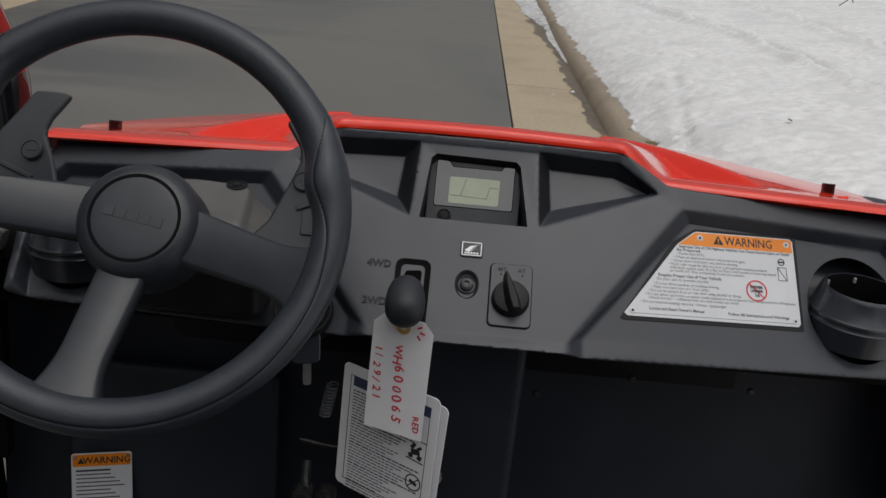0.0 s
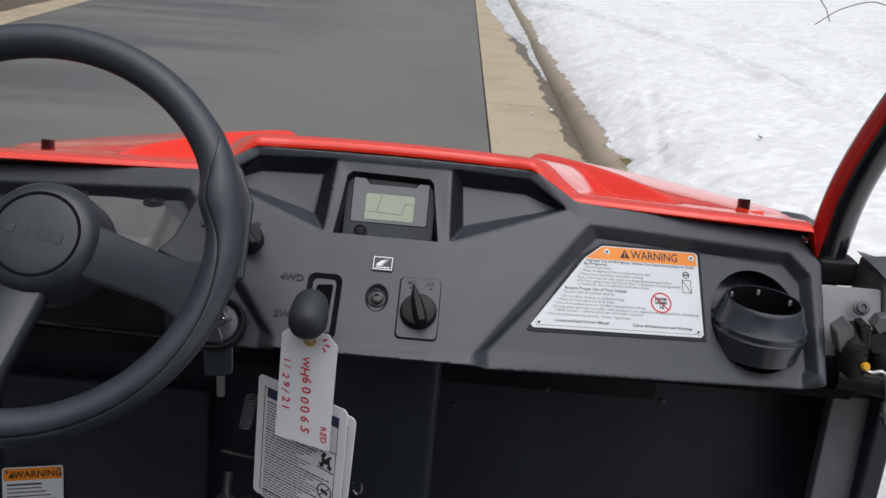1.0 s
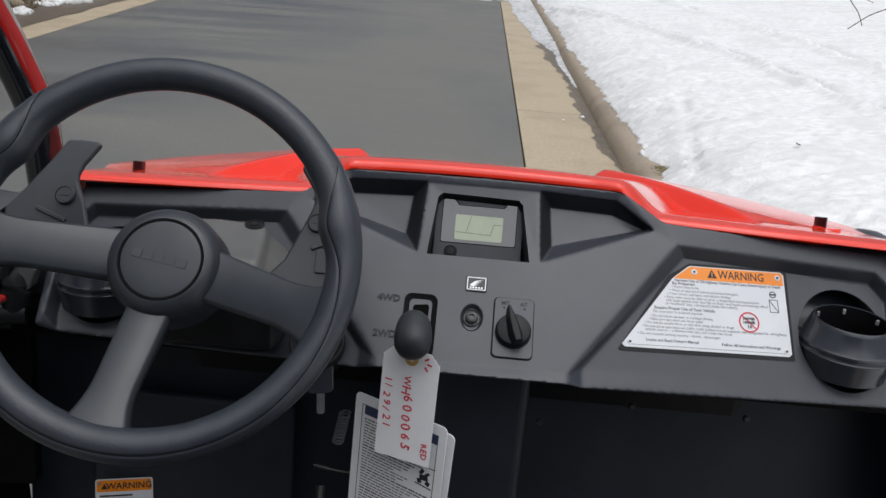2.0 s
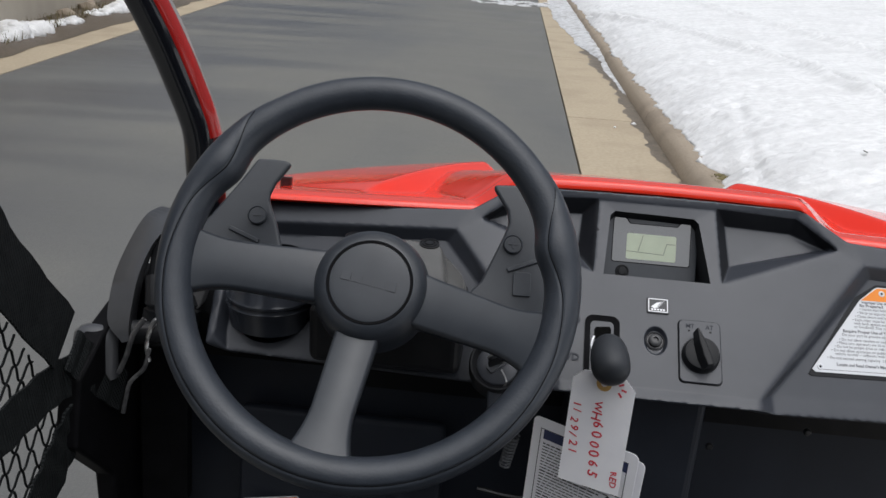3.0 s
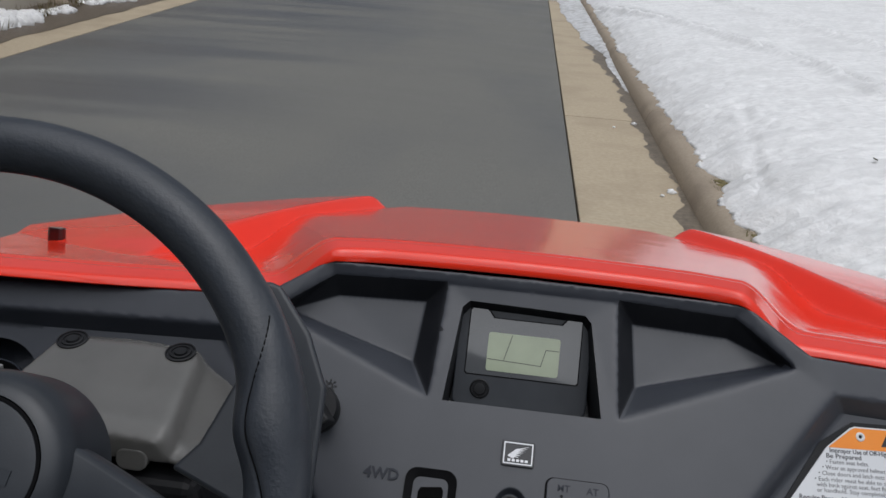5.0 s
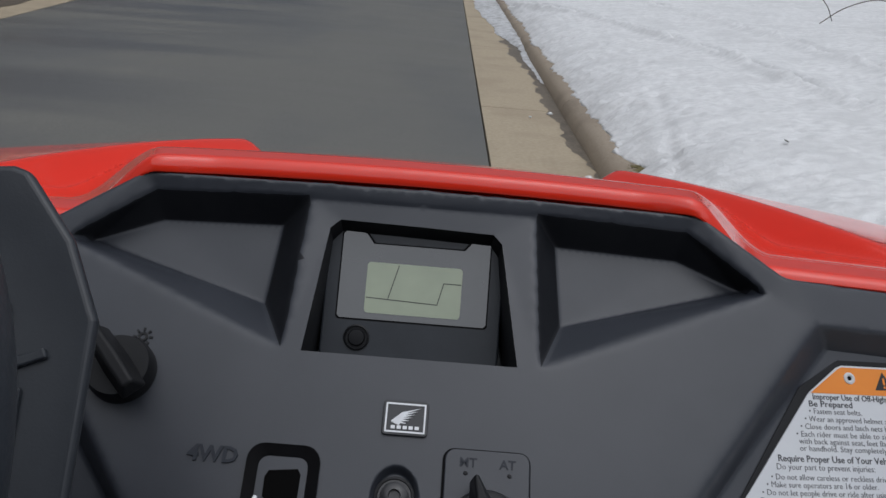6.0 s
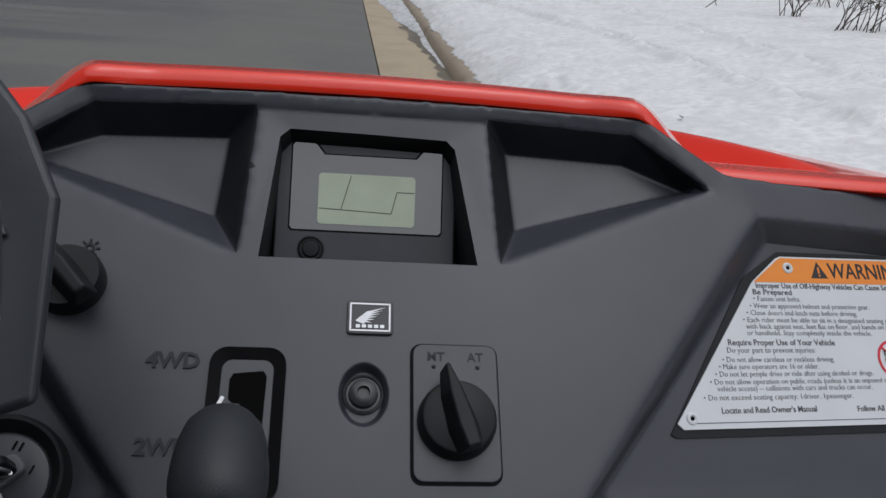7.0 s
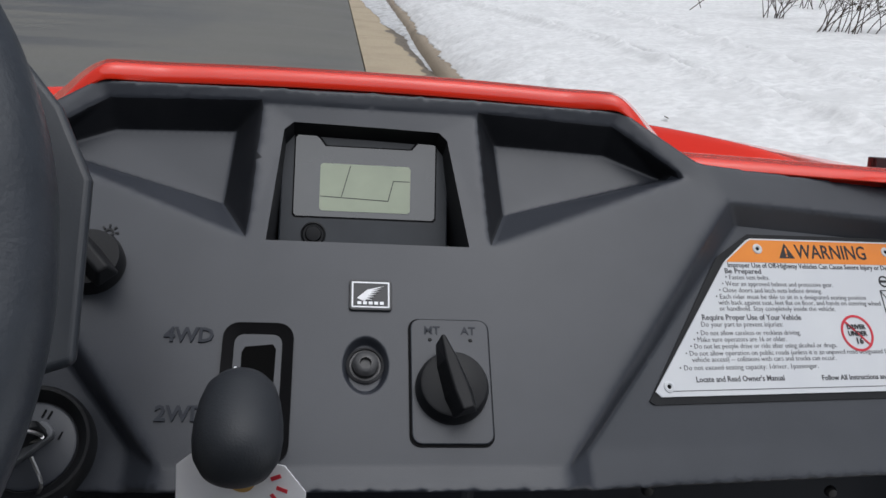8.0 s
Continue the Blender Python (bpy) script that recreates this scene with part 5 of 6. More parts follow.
helix = [(-0.131 - 0.0001 * i + 0.006 * math.cos(i * 0.9), 0.825 + 0.006 * math.sin(i * 0.9), 0.926 - 0.00055 * i) for i in range(72)]
tube(bm, helix, 0.0012, 6)
part("return_spring", bm, POSTMAT, vehicle, "small dark steel coil return spring")
bm = bmesh.new()
tube(bm, smooth_path([(-0.165, 0.83, 0.85), (-0.13, 0.825, 0.848), (-0.10, 0.82, 0.852)], 4), 0.003, 8)
tube(bm, smooth_path([(-0.155, 0.82, 0.83), (-0.15, 0.80, 0.80), (-0.12, 0.80, 0.775)], 4), 0.005, 8)
part("shift_linkage", bm, textured("dark_steel", (0.008, 0.008, 0.009), (0.02, 0.02, 0.02), 90, 0.35), vehicle, "dark steel shift linkage")
for x, z in ((-0.155, 0.80), (-0.13, 0.80), (-0.14, 0.77)):
    bm = bmesh.new()
    lathe(bm, pose(x, 0.80, z, 84, 0, 0), [(0.011, -0.01), (0.011, 0.004), (0.006, 0.004), (0.006, 0.010), (0, 0.010)], 16)
    part("linkage_pivot", bm, textured("dark_pivot_steel", (0.02, 0.02, 0.02), (0.05, 0.05, 0.05), 90, 0.3), vehicle)

bm = bmesh.new()
tube(bm, [(-0.030 + 0.0009 * i, 0.845 + 0.005 * math.sin(i * 1.3), 0.817 + 0.005 * math.cos(i * 1.3)) for i in range(16)], 0.0011, 6)
tube(bm, smooth_path([(-0.016, 0.845, 0.822), (-0.010, 0.842, 0.820), (-0.008, 0.840, 0.806), (-0.013, 0.840, 0.800), (-0.018, 0.840, 0.805)], 5), 0.0014, 6)
part("spring_hook", bm, STEEL, vehicle, "bright hooked spring end")
for i in range(3):
    bm = bmesh.new()
    box(bm, pose(-0.036, 0.846, 0.952 - 0.007 * i, -8, 0, 0), 0.011, 0.004, 0.0022)
    part("moulded_slot", bm, PLASTIC, vehicle)

# ---- hang tag and instruction cards ----
def card(name, tl, tr, bl, w, h, thick, mat, outline=None):
    ex = (Vector(tr) - Vector(tl)).normalized()
    ez = ex.cross(Vector(tl) - Vector(bl)).normalized()
    ey = ez.cross(ex)
    m = Matrix((ex, ey, ez)).transposed().to_4x4()
    m.translation = Vector(tl)
    bm = bmesh.new()
    prism(bm, m, outline or rounded(w, h, 0.006, cx=w / 2, cy=-h / 2), -thick, 0)
    return finish(bm, name, mat), m


TW, TH = 0.0595, 0.117
tag, TM = card("hang_tag", (-0.0845, 0.7550, 1.0530), (-0.0300, 0.7350, 1.0535), (-0.0915, 0.7440, 0.936), TW, TH, 0.0005, PAPER, [(0.010, 0), (0.0495, 0), (TW, -0.010), (TW, -TH), (0, -TH), (0, -0.010)])
tagged(tag, "white stock tag with red handwriting hanging from the shift lever", "tag")
pen = random.Random(12)
for text, size, x, y, pitch in (("WH600065", 0.0140, 0.0240, -0.0275, 0.0100), ("1/29/21", 0.0110, 0.0035, -0.0330, 0.0080), ("RED", 0.0088, 0.0485, -0.0935, 0.0052)):
    bm = bmesh.new()
    for i, ch in enumerate(text):
        write(ch, size * (0.72 if ch == "W" else 1.0) * pen.uniform(0.94, 1.08), TM @ pose(x + pen.uniform(-0.0012, 0.0012) + 0.0005 * i, y - pitch * i, 0.0003, 0, 0, -90 + pen.uniform(-11, 9)), bm, 0.00014)
    part("handwriting", bm, REDINK, tag, "red handwritten characters", smooth=False)
bm = bmesh.new()
for i in range(3):
    box(bm, TM @ pose(0.046 + 0.003 * (i % 2), -0.006 - 0.005 * i, 0.0003, 0, 0, 30 - 40 * i), 0.005, 0.0018, 0.0002)
part("ink_mark", bm, REDINK, tag, smooth=False)
bm = bmesh.new()
lathe(bm, TM @ pose(0.0300, -0.009, 0.0), [(0.0030, 0), (0.0072, 0), (0.0072, 0.0006), (0.0030, 0.0006), (0.0030, 0)], 24)
part("eyelet", bm, BRASS, tag, "tan paper eyelet")
bm = bmesh.new()
p0 = TM @ Vector((0.030, -0.009, 0.001))
tube(bm, smooth_path([p0, p0 + Vector((0.012, -0.002, 0.004)), p0 + Vector((0.018, 0.004, -0.008)), p0 + Vector((0.017, 0.004, -0.022))], 6), 0.0011, 8)
tube(bm, smooth_path([p0, KNOB + Vector((-0.012, 0.022, -0.012)), KNOB + Vector((-0.006, 0.032, 0.004)), KNOB + Vector((0.012, 0.022, -0.014)), p0], 6), 0.0011, 8)
tube(bm, smooth_path([D(-0.0646, 0.0452, 0.009), D(-0.0662, 0.0400, 0.011), D(-0.0670, 0.0340, 0.012), D(-0.0655, 0.0240, 0.016)], 5), 0.0010, 8)
tube(bm, smooth_path([D(-0.0580, 0.0245, 0.014), D(-0.0520, 0.0256, 0.010), D(-0.0463, 0.0256, 0.009)], 5), 0.0006, 8)
part("string", bm, PAPER, tag, "white string loop")

CW, CH = 0.113, 0.138
for k, (tl, tr, bl, label) in enumerate((((-0.114, 0.787, 0.978), (-0.019, 0.732, 0.9785), (-0.1135, 0.777, 0.848), "white laminated instruction card with printed lines and dark header"), ((-0.106, 0.790, 0.970), (-0.011, 0.735, 0.9685), (-0.1055, 0.780, 0.840), "white laminated instruction card tucked behind another"))):
    cd, CM = card("instruction_card", tl, tr, bl, CW, CH, 0.0008, PAPER)
    tagged(cd, label, "card", "cards under the dashboard")
    bm = bmesh.new()
    box(bm, CM @ pose(CW / 2 + 0.002, -0.017, 0.0002), CW - 0.022, 0.010, 0.0003)
    part("header_bar", bm, BLUEINK, cd, smooth=False)
    bm = bmesh.new()
    for a, b, w, h in ((CW / 2, -0.0115, CW - 0.018, 0.0006), (CW / 2, -CH + 0.008, CW - 0.018, 0.0006), (0.0095, -CH / 2 - 0.002, 0.0006, CH - 0.02), (CW - 0.0095, -CH / 2 - 0.002, 0.0006, CH - 0.02)):
        box(bm, CM @ pose(a, b, 0.0002), w, h, 0.0003)
    part("printed_border", bm, INK, cd, smooth=False)
    if k == 0:
        for i in range(34):
            y = -0.027 - 0.0034 * i
            bold = i in (0, 9, 17, 24)
            w = (CW - 0.026) * (0.62 + 0.38 * ((i * 37) % 10) / 10) * (0.7 if 10 < i < 17 or i > 24 else 1)
            x = 0.013
            n = 0
            bm = bmesh.new()
            while x < 0.013 + w:
                step = 0.004 + 0.006 * ((i * 13 + n * 29) % 7) / 7
                box(bm, CM @ pose(x + step / 2, y, 0.0002), step - 0.0012, 0.0013 if bold else 0.0009, 0.0002)
                x, n = x + step, n + 1
            part("print_bar", bm, INK, cd, smooth=False)
        bm = bmesh.new()
        lathe(bm, CM @ pose(CW - 0.020, -0.098, 0.0001), [(0.0078, 0), (0.0092, 0), (0.0092, 0.0002), (0.0078, 0.0002), (0.0078, 0)], 24)
        box(bm, CM @ pose(CW - 0.020, -0.098, 0.0002, 0, 0, 45), 0.016, 0.0012, 0.0002)
        box(bm, CM @ pose(CW - 0.020, -0.098, 0.0002, 0, 0, -20), 0.009, 0.0034, 0.0002)
        part("symbol", bm, INK, cd, smooth=False)
        bm = bmesh.new()
        for x, y, w, h, turn in ((0, 0, 0.010, 0.006, 12), (-0.003, 0.006, 0.004, 0.007, -30), (0.004, 0.005, 0.006, 0.003, 40), (-0.005, -0.005, 0.005, 0.005, 20), (0.005, -0.005, 0.005, 0.005, 70), (0, -0.0095, 0.020, 0.0012, -4)):
            box(bm, CM @ pose(CW - 0.021 + x, -0.064 + y, 0.0002, 0, 0, turn), w, h, 0.0002)
        part("pictogram", bm, INK, cd, smooth=False)

# ---- ignition key with fob ----
k0 = IGN @ Vector((0, 0, 0.014))
key = tagged(new("ignition_key"), "steel key with black fob hanging in the ignition lock", "key")
bm = bmesh.new()
tube(bm, smooth_path([k0 + IGN.to_3x3() @ Vector((0.010 * math.cos(a), 0.0, 0.012 + 0.010 * math.sin(a))) for a in [i * 0.55 for i in range(12)]], 3), 0.0009, 6)
part("key_ring", bm, STEEL, key)
bm = bmesh.new()
prism(bm, IGN @ pose(0, 0, 0.010, 90, 0, 25), rounded(0.020, 0.022, 0.005, cy=0.013), -0.0018, 0.0018)
part("key_head", bm, BLACK, key, bevel=0.0006)
bm = bmesh.new()
prism(bm, Matrix.Translation(k0 + Vector((0.006, -0.012, -0.036))) @ pose(0, 0, 0, 78, 0, 15), rounded(0.028, 0.032, 0.006), -0.0035, 0.0035)
part("key_fob", bm, CUP, key, "glossy black key fob", bevel=0.0015)
bm = bmesh.new()
prism(bm, Matrix.Translation(k0 + Vector((0.008, -0.013, -0.063))) @ pose(0, 0, 0, 78, 0, 15), rounded(0.008, 0.026, 0.003), -0.001, 0.001)
part("spare_key", bm, STEEL, key)
bm = bmesh.new()
tube(bm, smooth_path([k0 + Vector((0.004, -0.006, -0.004)), k0 + Vector((0.010, -0.014, -0.012)), k0 + Vector((0.006, -0.012, -0.022))], 5), 0.0009, 6)
part("ring_link", bm, STEEL, key)

# ---- ground, road, gutters, kerbs ----
def right_edge(y):
    return 0.345 - 0.0028 * y


def left_edge(y):
    return -4.70 - 0.1075 * (y - 6.7)


def sheet(name, f, us, vs, mat, label="", kind="structure", category="", smooth=True):
    """A surface from f(u, v) over a grid."""
    us, vs = list(us), list(vs)
    verts = [tuple(f(u, v)) for v in vs for u in us]
    n = len(us)
    faces = [(j * n + i, j * n + i + 1, (j + 1) * n + i + 1, (j + 1) * n + i) for j in range(len(vs) - 1) for i in range(n - 1)]
    me = bpy.data.meshes.new(name)
    me.from_pydata(verts, [], faces)
    me.materials.append(mat)
    for p in me.polygons:
        p.use_smooth = smooth
    return tagged(new(name, me), label, category, "", kind)


def steps(a, b, first, grow):
    out, d = [a], first
    while out[-1] < b:
        out.append(out[-1] + d)
        d *= grow
    return out


sheet("ground", lambda u, v: (u, v, -0.06), (-900, 900), (-900, 900), GRASS, "flat soil under road and snow", category="ground")
ys = [-60, -30, -15, -8, -4, *[0.5 * i for i in range(-6, 60)], 32, 36, 44, 60, 90, 150]
sheet("road", lambda u, v: (right_edge(v) + (left_edge(v) - right_edge(v)) * u, v, 0.0 + 0.05 * math.sin(math.pi * u)), [i / 40 for i in range(41)], ys, ASPHALT, "dark smooth asphalt road, slightly worn", category="road")

JOINT = 4.11
gutter = tagged(new("gutter"), "tan concrete gutter of long slabs beside the road", "gutter", kind="structure")
for i in range(-3, 14):
    y0, y1 = 7.43 + JOINT * (i - 1) + 0.010, 7.43 + JOINT * i - 0.010
    bm = bmesh.new()
    prism(bm, Matrix(), [(right_edge(y0) + 0.012, y0), (1.03, y0), (1.03, y1), (right_edge(y1) + 0.012, y1)], -0.12, 0.005)
    part("gutter_slab", bm, CONCRETE, gutter, bevel=0.006)
kerb = tagged(new("kerb"), "rounded weathered concrete kerb beside the snow", "kerb", kind="structure")
prof = [(1.005, -0.02), (1.012, 0.03), (1.035, 0.085), (1.06, 0.112), (1.10, 0.128), (1.15, 0.130), (1.22, 0.128), (1.24, -0.05)]
for i in range(-3, 14):
    y0, y1 = 7.43 + JOINT * (i - 1) + 0.004, 7.43 + JOINT * i - 0.004
    bm = bmesh.new()
    n = 42
    rows = []
    for j in range(n + 1):
        y = y0 + (y1 - y0) * j / n
        rows.append([bm.verts.new((x + 0.005 * noise.noise((x * 3, y * 0.9, z * 4)) - 0.004, y, z + (0.002 * noise.noise((x * 3, y * 2.1, 3.1)) if z > 0.05 else 0))) for x, z in prof])
    for a, b in zip(rows, rows[1:]):
        for k in range(len(prof) - 1):
            bm.faces.new((a[k], a[k + 1], b[k + 1], b[k]))
    bm.faces.new(rows[0])
    bm.faces.new(rows[-1])
    part("kerb_stone", bm, KERBMAT, kerb, angle=50)
# wet silt along the kerb
def silt(u, v):
    w = 0.135 + 0.12 * noise.noise((0.3, v * 0.9, 1.7)) + 0.07 * noise.noise((5.3, v * 3.3, 0.7)) + 0.035 * noise.noise((1.3, v * 11, 2.7))
    if v > 8.2:
        w += 0.12 * min(1, (v - 8.2) / 3)
    return (1.03 - max(0.025, w) * u, v, 0.0085 - 0.003 * u)


sheet("wet_silt", silt, (0, 0.5, 1), [2.5 + 0.03 * i for i in range(640)], SILTMAT, "dark wet silt lying along the kerb", "stuff", "silt")

# ---- snow on the verge ----
def snow_edge(y):
    return 1.125 + 0.05 * noise.noise((0.2, y * 1.3, 4.4)) + 0.035 * noise.noise((2.2, y * 4.7, 1.4)) + 0.040 * noise.noise((7.2, y * 13, 1.4)) + 0.022 * noise.noise((3.2, y * 29, 1.4)) + 0.012 * noise.noise((4.2, y * 57, 1.4)) - 0.02 * min(1, max(0, (y - 9) / 6)) + 0.11 * math.exp(-((y - 5.2) / 0.11) ** 2) + 0.05 * math.exp(-((y - 4.3) / 0.10) ** 2)


def snow_height(x, y):
    d = max(0.0, x - snow_edge(y))
    z = 0.125 + 0.28 * (1 - math.exp(-d / 0.32)) + 0.07 * min(d, 9.0) + 0.02 * max(0, d - 9)
    k = min(1.0, 0.25 + d / 0.15)
    z += k * (0.030 * noise.noise((x * 1.1, y * 1.1, 0)) + 0.014 * noise.noise((x * 3.6, y * 3.6, 2)) + 0.012 * noise.noise((x * 8, y * 6, 5)) + 0.011 * noise.noise((x * 17, y * 13, 9)) + 0.011 * noise.noise((x * 36, y * 30, 4)) + 0.007 * noise.noise((x * 70, y * 60, 8)))
    # two wheel tracks that run along the verge and a narrow furrow near the kerb
    for middle, dep in ((2.44 - 0.125 * (y - 9.4) - 0.006 * (y - 9.4) ** 2, 0.15), (3.58 - 0.045 * (y - 9.5), 0.15)):
        tr = x - (middle + 0.05 * noise.noise((y * 0.6, dep + middle * 0.1, 0)) + 0.025 * noise.noise((y * 4, 3.0, 3)))
        rag = max(0.15, 0.8 + 0.9 * noise.noise((y * 1.6, 7.0 + dep, 6)))
        z += dep * rag * k * (0.42 * math.exp(-((tr + 0.14) / 0.07) ** 2) - math.exp(-(tr / 0.06) ** 2))
        z -= 0.010 * k * math.exp(-((tr - 0.34) / 0.20) ** 2)
        if middle < 3.0:
            z -= 0.11 * k * math.exp(-(tr / 0.055) ** 2 - ((y - 7.45) / 0.55) ** 2)
    tr = x - (1.30 + 0.165 * (y - 4.95) + 0.03 * noise.noise((y * 5, 1.0, 3)))
    z -= 0.034 * k * math.exp(-(tr / 0.04) ** 2) * ease(4.5, 4.9, y) * ease(7.6, 5.6, y) * (0.5 + 1.3 * noise.noise((y * 7, 2.0, 1)))
    return z


xs2 = [0.0, 0.004, 0.012, *steps(0.03, 45, 0.018, 1.021)]
ys2 = [-40, -20, -10, -5, -2, *steps(1.5, 90, 0.013, 1.0064)]


def snow_point(u, y):
    x = snow_edge(y) + u
    z = snow_height(x, y)
    if u < 0.013:
        step = 0 if u == 0 else 1 if u < 0.005 else 2
        z = (0.104, 0.126, 0.140)[step] + 0.014 * noise.noise((y * 9, u, 0)) + 0.008 * step * noise.noise((y * 33, u * 40, 0))
        x += (0.030, -0.004, 0.004)[step] + 0.010 * noise.noise((y * 41, step * 3.3, 7))
    return (x, y, z)


sheet("snow_verge", snow_point, xs2, ys2, SNOW, "deep melting white snow on the verge with faint tracks", "stuff", "snow")

# ---- far side of the road ----
def wall_line(y):
    return -5.84 - 0.205 * (y - 8.3)


left_gutter = tagged(new("far_gutter"), "tan concrete gutter on the far side of the road", "gutter", kind="structure")
for i in range(-4, 12):
    y0, y1 = 5.2 + JOINT * (i - 1) + 0.006, 5.2 + JOINT * i - 0.006
    bm = bmesh.new()
    prism(bm, Matrix(), [(left_edge(y0) - 0.01, y0), (left_edge(y1) - 0.01, y1), (left_edge(y1) - 0.62, y1), (left_edge(y0) - 0.62, y0)], -0.12, 0.005)
    part("gutter_slab", bm, CONCRETE, left_gutter, bevel=0.006)


def dirt(u, v):
    x0, x1 = left_edge(v) - 0.42 + 0.10 * noise.noise((1.0, v * 1.4, 0.0)), wall_line(v) - 0.05
    x = x0 + (x1 - x0) * u
    return (x, v, 0.010 + 0.09 * u + 0.03 * u * noise.noise((x * 3, v * 3, 0)))


sheet("dirt_strip", dirt, [i / 8 for i in range(9)], [-20 + 0.25 * i for i in range(240)], WETDIRT, "brown dirt strip with dead grass below the wall", "stuff", "dirt")
bm = bmesh.new()
n = 60
rows = []
for j in range(n + 1):
    y = -25 + 70 * j / n
    rows.append([bm.verts.new((wall_line(y) + dx, y, z)) for dx, z in ((0.0, -0.05), (0.0, 2.4), (-0.25, 2.4), (-0.25, -0.05))])
for a, b in zip(rows, rows[1:]):
    for k in range(3):
        bm.faces.new((a[k], a[k + 1], b[k + 1], b[k]))
tagged(finish(bm, "wall_west", WALLMAT), "plain beige rendered wall across the road", "wall", kind="structure")


def clump(bm, centre, r, flat, seed, sub=2):
    made = bmesh.ops.create_icosphere(bm, subdivisions=sub, radius=1.0)["verts"]
    for v in made:
        d = v.co.copy()
        k = 1 + 0.45 * noise.noise(d * 1.6 + Vector((seed, seed * 0.7, 0))) + 0.2 * noise.noise(d * 4 + Vector((seed, 0, 0)))
        v.co = Vector(centre) + Vector((d.x * r * k, d.y * r * k, d.z * r * k * flat))


rng = random.Random(4)
bm = bmesh.new()
y = 2.0
while y < 30:
    if not 11.25 < y < 11.8:
        c = left_edge(y) - 0.66 - 0.12 * rng.random() - 0.02 * (y - 8)
        swell = 0.75 + 0.9 * noise.noise((y * 0.9, 7.7, 0)) + 0.4 * noise.noise((y * 3.1, 7.7, 0))
        for _ in range(3):
            clump(bm, (c - 0.22 * rng.random(), y + rng.uniform(-0.06, 0.06), 0.04 + 0.05 * swell * rng.random()), (0.065 + 0.085 * rng.random()) * max(0.55, swell), 0.7, rng.random() * 90)
    y += 0.09
tagged(finish(bm, "snow_ridge", SNOW, angle=180), "broken ridge of old white snow along the far kerb", "snow", kind="stuff")
bm = bmesh.new()
for x, y, r in ((0.93, 5.35, 0.030), (0.90, 7.3, 0.022), (0.86, 5.25, 0.014), (0.72, 7.1, 0.012)):
    clump(bm, (x, y, 0.012), r, 0.6, rng.random() * 90)
tagged(finish(bm, "snow_crumb", SNOW, angle=180), "small crumbs of snow lying in the gutter", "snow", kind="stuff")


def slush(u, y):
    w = 0.09 * ease(8.5, 9.4, y) + 0.03 * ease(10.2, 11.4, y) + 0.20 * ease(11.6, 13.6, y) + 0.20 * ease(13.6, 18, y)
    w += 0.05 * noise.noise((3.1, y * 1.1, 0)) + 0.03 * noise.noise((1.1, y * 5, 0)) + 0.012 * noise.noise((1.1, y * 17, 0))
    x = 1.04 - max(0.010, w) * u
    high = 0.004 + 0.05 * ease(10.3, 12.5, y)
    lump = 0.5 + 0.5 * noise.noise((x * 8, y * 6, 3)) + 0.2 * noise.noise((x * 24, y * 19, 3))
    return (x, y, 0.010 + high * (0.3 + lump) * (1 - u ** 3))


sheet("gutter_snow", slush, [i / 10 for i in range(11)], [8.5 + 0.04 * i for i in range(480)], SLUSH, "strip of slushy snow lying in the gutter", "stuff", "snow")
bm = bmesh.new()
for _ in range(46):
    x, y = rng.uniform(-1.5, 0.5), rng.uniform(20.4, 21.8)
    clump(bm, (x, y + 0.25 * x, 0.01), rng.uniform(0.06, 0.2), 0.2, rng.random() * 90)
tagged(finish(bm, "road_slush", SLUSH, angle=180), "low strip of slushy snow across the road", "snow", kind="stuff")
for i, y in enumerate((9.2, 11.45, 12.4)):
    bm = bmesh.new()
    clump(bm, (wall_line(y) + 0.12, y, 0.08), 0.09 + 0.03 * (i % 3), 0.7, i * 3.1)
    tagged(finish(bm, "field_stone", KERBMAT, angle=60), "rounded brown stone at the foot of the wall", "stone", "stones at the wall")
bm = bmesh.new()
for _ in range(900):
    y = rng.uniform(4, 13)
    x = wall_line(y) + rng.uniform(0.02, 0.40)
    h = rng.uniform(0.04, 0.13)
    a = rng.uniform(0, 6.28)
    p = Vector((x, y, 0.06))
    q = p + Vector((0.05 * math.cos(a), 0.05 * math.sin(a), h))
    side = Vector((-math.sin(a), math.cos(a), 0)) * 0.006
    bm.faces.new([bm.verts.new(v) for v in (p - side, p + side, q)])
for yy, xx in ((5.16, 1.17), (5.24, 1.20), (4.3, 1.16), (4.22, 1.17)):
    for _ in range(60):
        p = Vector((xx + rng.uniform(-0.05, 0.06), yy + rng.uniform(-0.12, 0.12), 0.125))
        a = rng.uniform(0, 6.28)
        q = p + Vector((0.03 * math.cos(a), 0.03 * math.sin(a), rng.uniform(0.008, 0.022)))
        side = Vector((-math.sin(a), math.cos(a), 0)) * 0.004
        bm.faces.new([bm.verts.new(v) for v in (p - side, p + side, q)])
for xx, yy, r in ((1.205, 5.20, 0.055), (1.180, 5.27, 0.040), (1.225, 5.13, 0.045), (1.160, 4.30, 0.030), (1.170, 4.23, 0.025)):
    clump(bm, (xx, yy, 0.124), r, 0.30, xx * 31 + yy, 3)
tagged(finish(bm, "dead_grass", GRASS, smooth=False), "tufts of yellowed dead grass", "grass", kind="stuff")

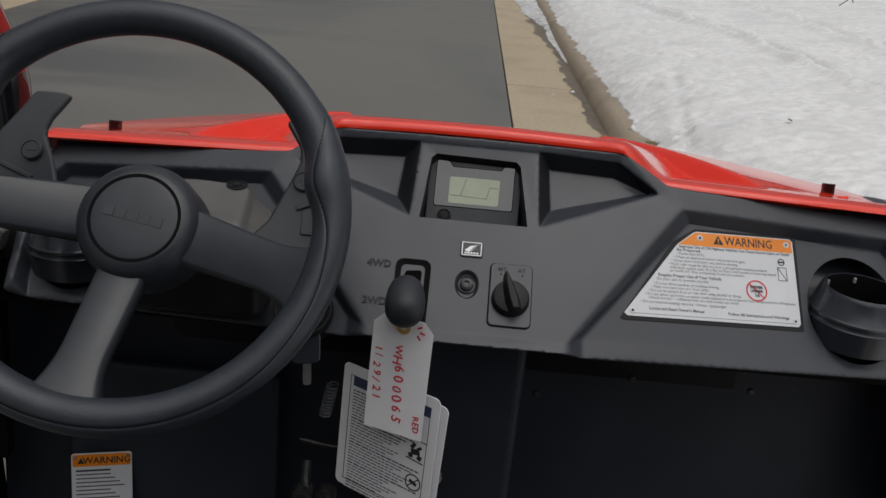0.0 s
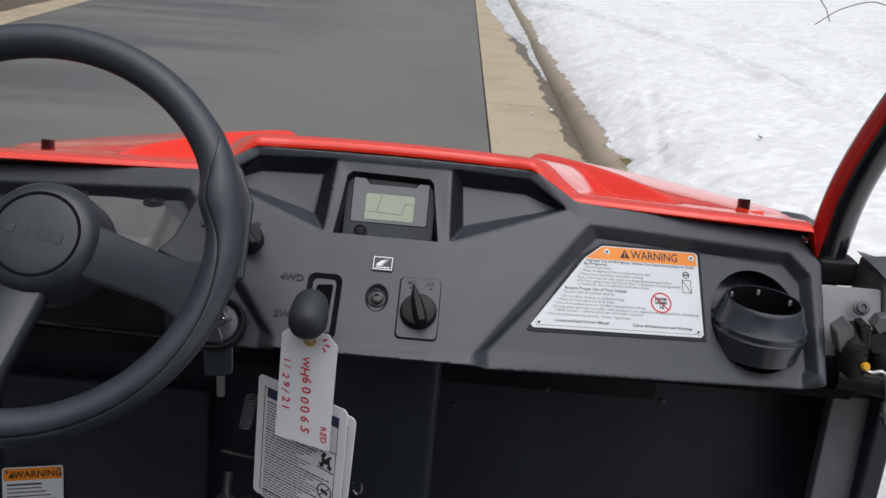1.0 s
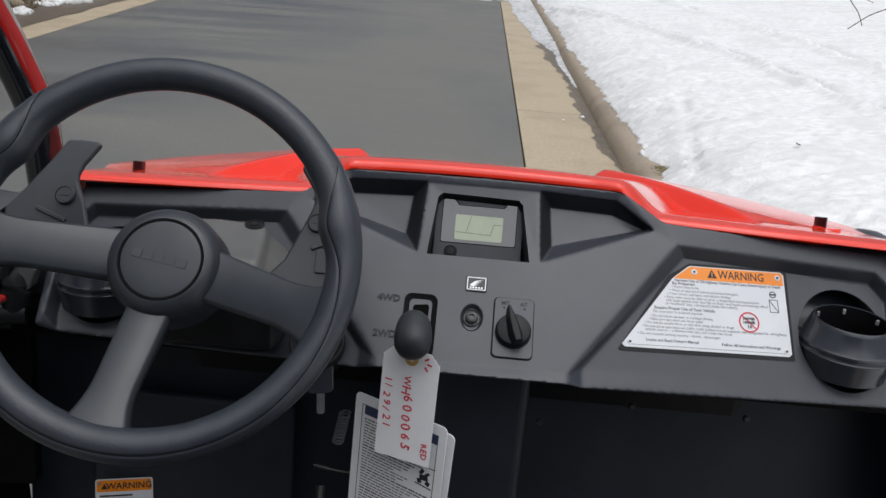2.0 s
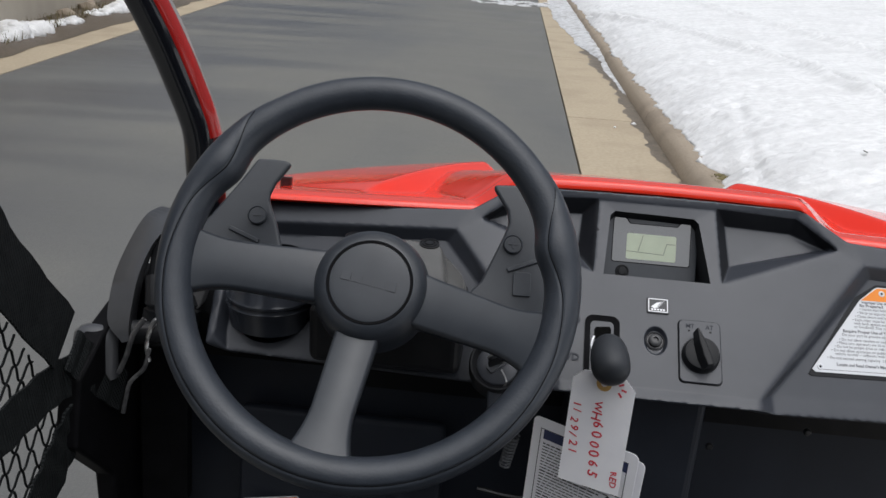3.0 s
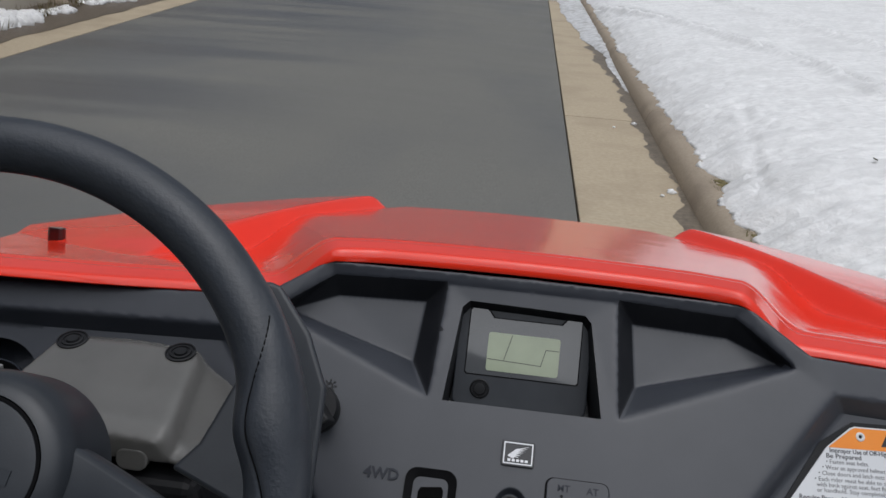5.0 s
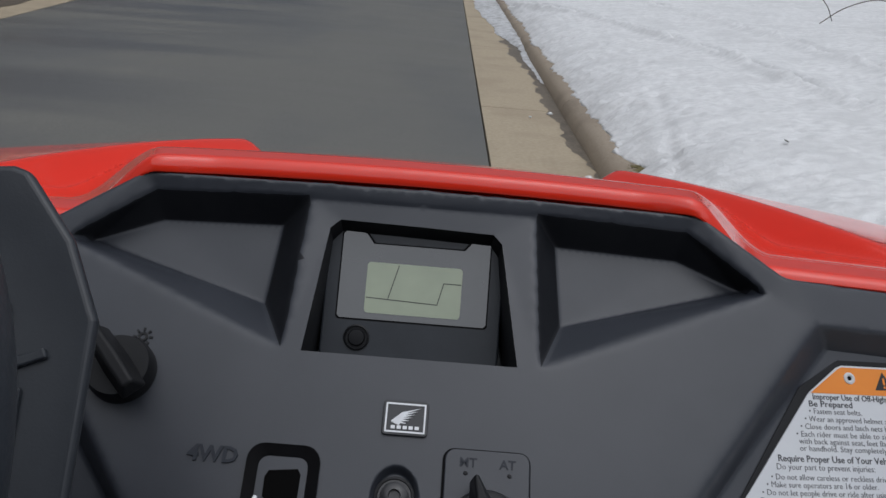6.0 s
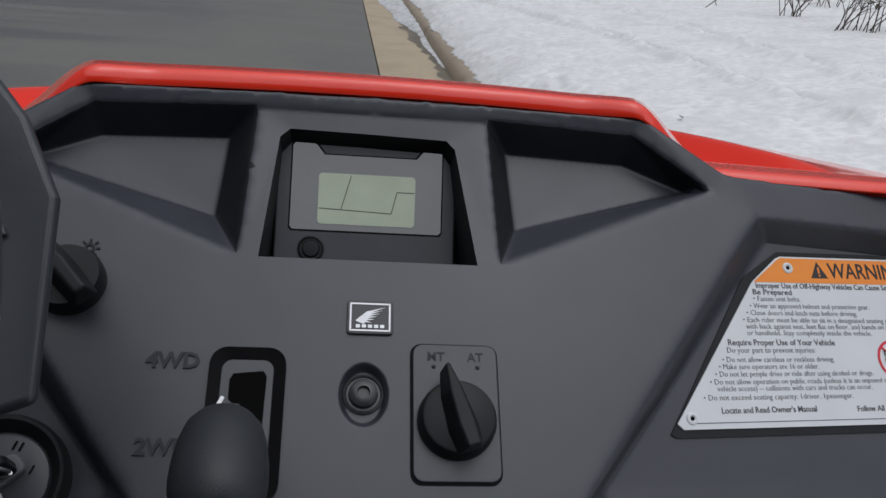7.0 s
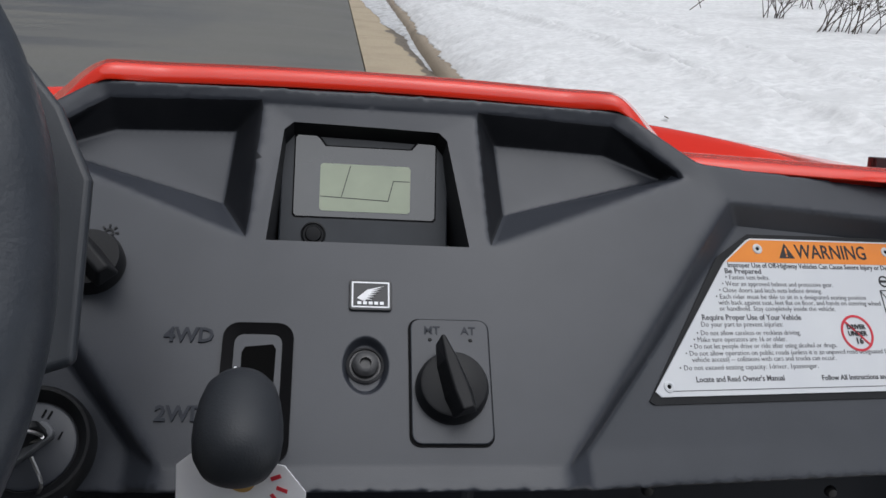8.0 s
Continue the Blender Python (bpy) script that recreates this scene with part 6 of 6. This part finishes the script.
# ---- bare shrubs in the snow, a leaf and a twig ----
def shrub(x, y, size, seed, count):
    rng = random.Random(seed)
    base = Vector((x, y, snow_height(x, y) - 0.03))
    thing = tagged(new("shrub"), "bare dark shrub standing in the snow", "shrub", "shrubs in the snow")
    stems, leaves = bmesh.new(), bmesh.new()
    for _ in range(count):
        a, lean = rng.uniform(0, 6.28), rng.uniform(0.0, 0.35)
        p = base + Vector((rng.uniform(-0.16, 0.16), rng.uniform(-0.12, 0.12), 0))
        pts = [p]
        d = Vector((lean * math.cos(a), lean * math.sin(a), 1)).normalized()
        for k in range(6):
            d = (d + Vector((rng.uniform(-0.45, 0.45), rng.uniform(-0.45, 0.45), rng.uniform(-0.2, 0.1)))).normalized()
            pts.append(pts[-1] + d * size / 6)
            if k > 0:
                for _b in range(2):
                    e = (d + Vector((rng.uniform(-1, 1), rng.uniform(-1, 1), rng.uniform(-0.4, 0.6)))).normalized()
                    q = pts[-1]
                    tube(stems, [q, q + e * size * 0.12, q + e * size * 0.22 + Vector((0, 0, -0.02))], lambda t: 0.0030 * (1 - 0.7 * t), 4)
                    if rng.random() < 0.75:
                        c = q + e * size * 0.2
                        s1 = e.orthogonal().normalized() * 0.02
                        leaves.faces.new([leaves.verts.new(v) for v in (c - s1, c + e * 0.05 - s1 * 0.3, c + e * 0.07, c + s1 + e * 0.03)])
        tube(stems, pts, lambda t: 0.0065 * (1 - 0.75 * t), 5)
    tagged(part("brushwood", stems, TWIG, thing, smooth=False), kind="stuff")
    if leaves.faces:
        tagged(part("dead_foliage", leaves, LEAFMAT, thing, smooth=False), kind="stuff")
    else:
        leaves.free()


shrub(5.28, 10.40, 0.75, 1, 12)
shrub(5.10, 8.89, 0.75, 2, 9)
shrub(5.38, 8.75, 0.8, 3, 11)
shrub(5.80, 8.75, 0.6, 4, 9)
shrub(7.4, 13.5, 1.0, 5, 10)
shrub(6.6, 11.8, 1.0, 6, 8)
bm = bmesh.new()
z0 = snow_height(4.4, 10.2)
tube(bm, smooth_path([(5.3, 10.6, z0 + 0.28), (4.9, 10.5, z0 + 0.36), (4.5, 10.4, z0 + 0.25), (4.2, 10.3, z0 + 0.06)], 6), 0.006, 5)
tagged(finish(bm, "twig", TWIG), "thin bare twig arching over the snow", "twig")
bm = bmesh.new()
z0 = snow_height(4.95, 11.7)
tube(bm, smooth_path([(4.55, 11.75, z0 + 0.62), (4.72, 11.72, z0 + 0.34), (4.86, 11.70, z0 + 0.18), (4.95, 11.70, z0 + 0.02)], 6), 0.006, 5)
tube(bm, smooth_path([(4.72, 11.72, z0 + 0.34), (4.86, 11.66, z0 + 0.36), (4.98, 11.60, z0 + 0.32)], 5), 0.004, 5)
tagged(finish(bm, "twig", TWIG), "thin drooping twig with its tip in the snow", "twig")
for lx, ly in ((1.82, 4.80),):
    bm = bmesh.new()
    m = Matrix.Translation((lx, ly, snow_height(lx, ly) + 0.012)) @ pose(0, 0, 0, 20, 15, 40)
    prism(bm, m, [(-0.022, 0), (-0.008, 0.012), (0.012, 0.010), (0.026, 0.0), (0.010, -0.010), (-0.010, -0.009)], 0, 0.003)
    tagged(finish(bm, "fallen_leaf", LEAFMAT), "small curled brown leaf on the snow", "leaf")
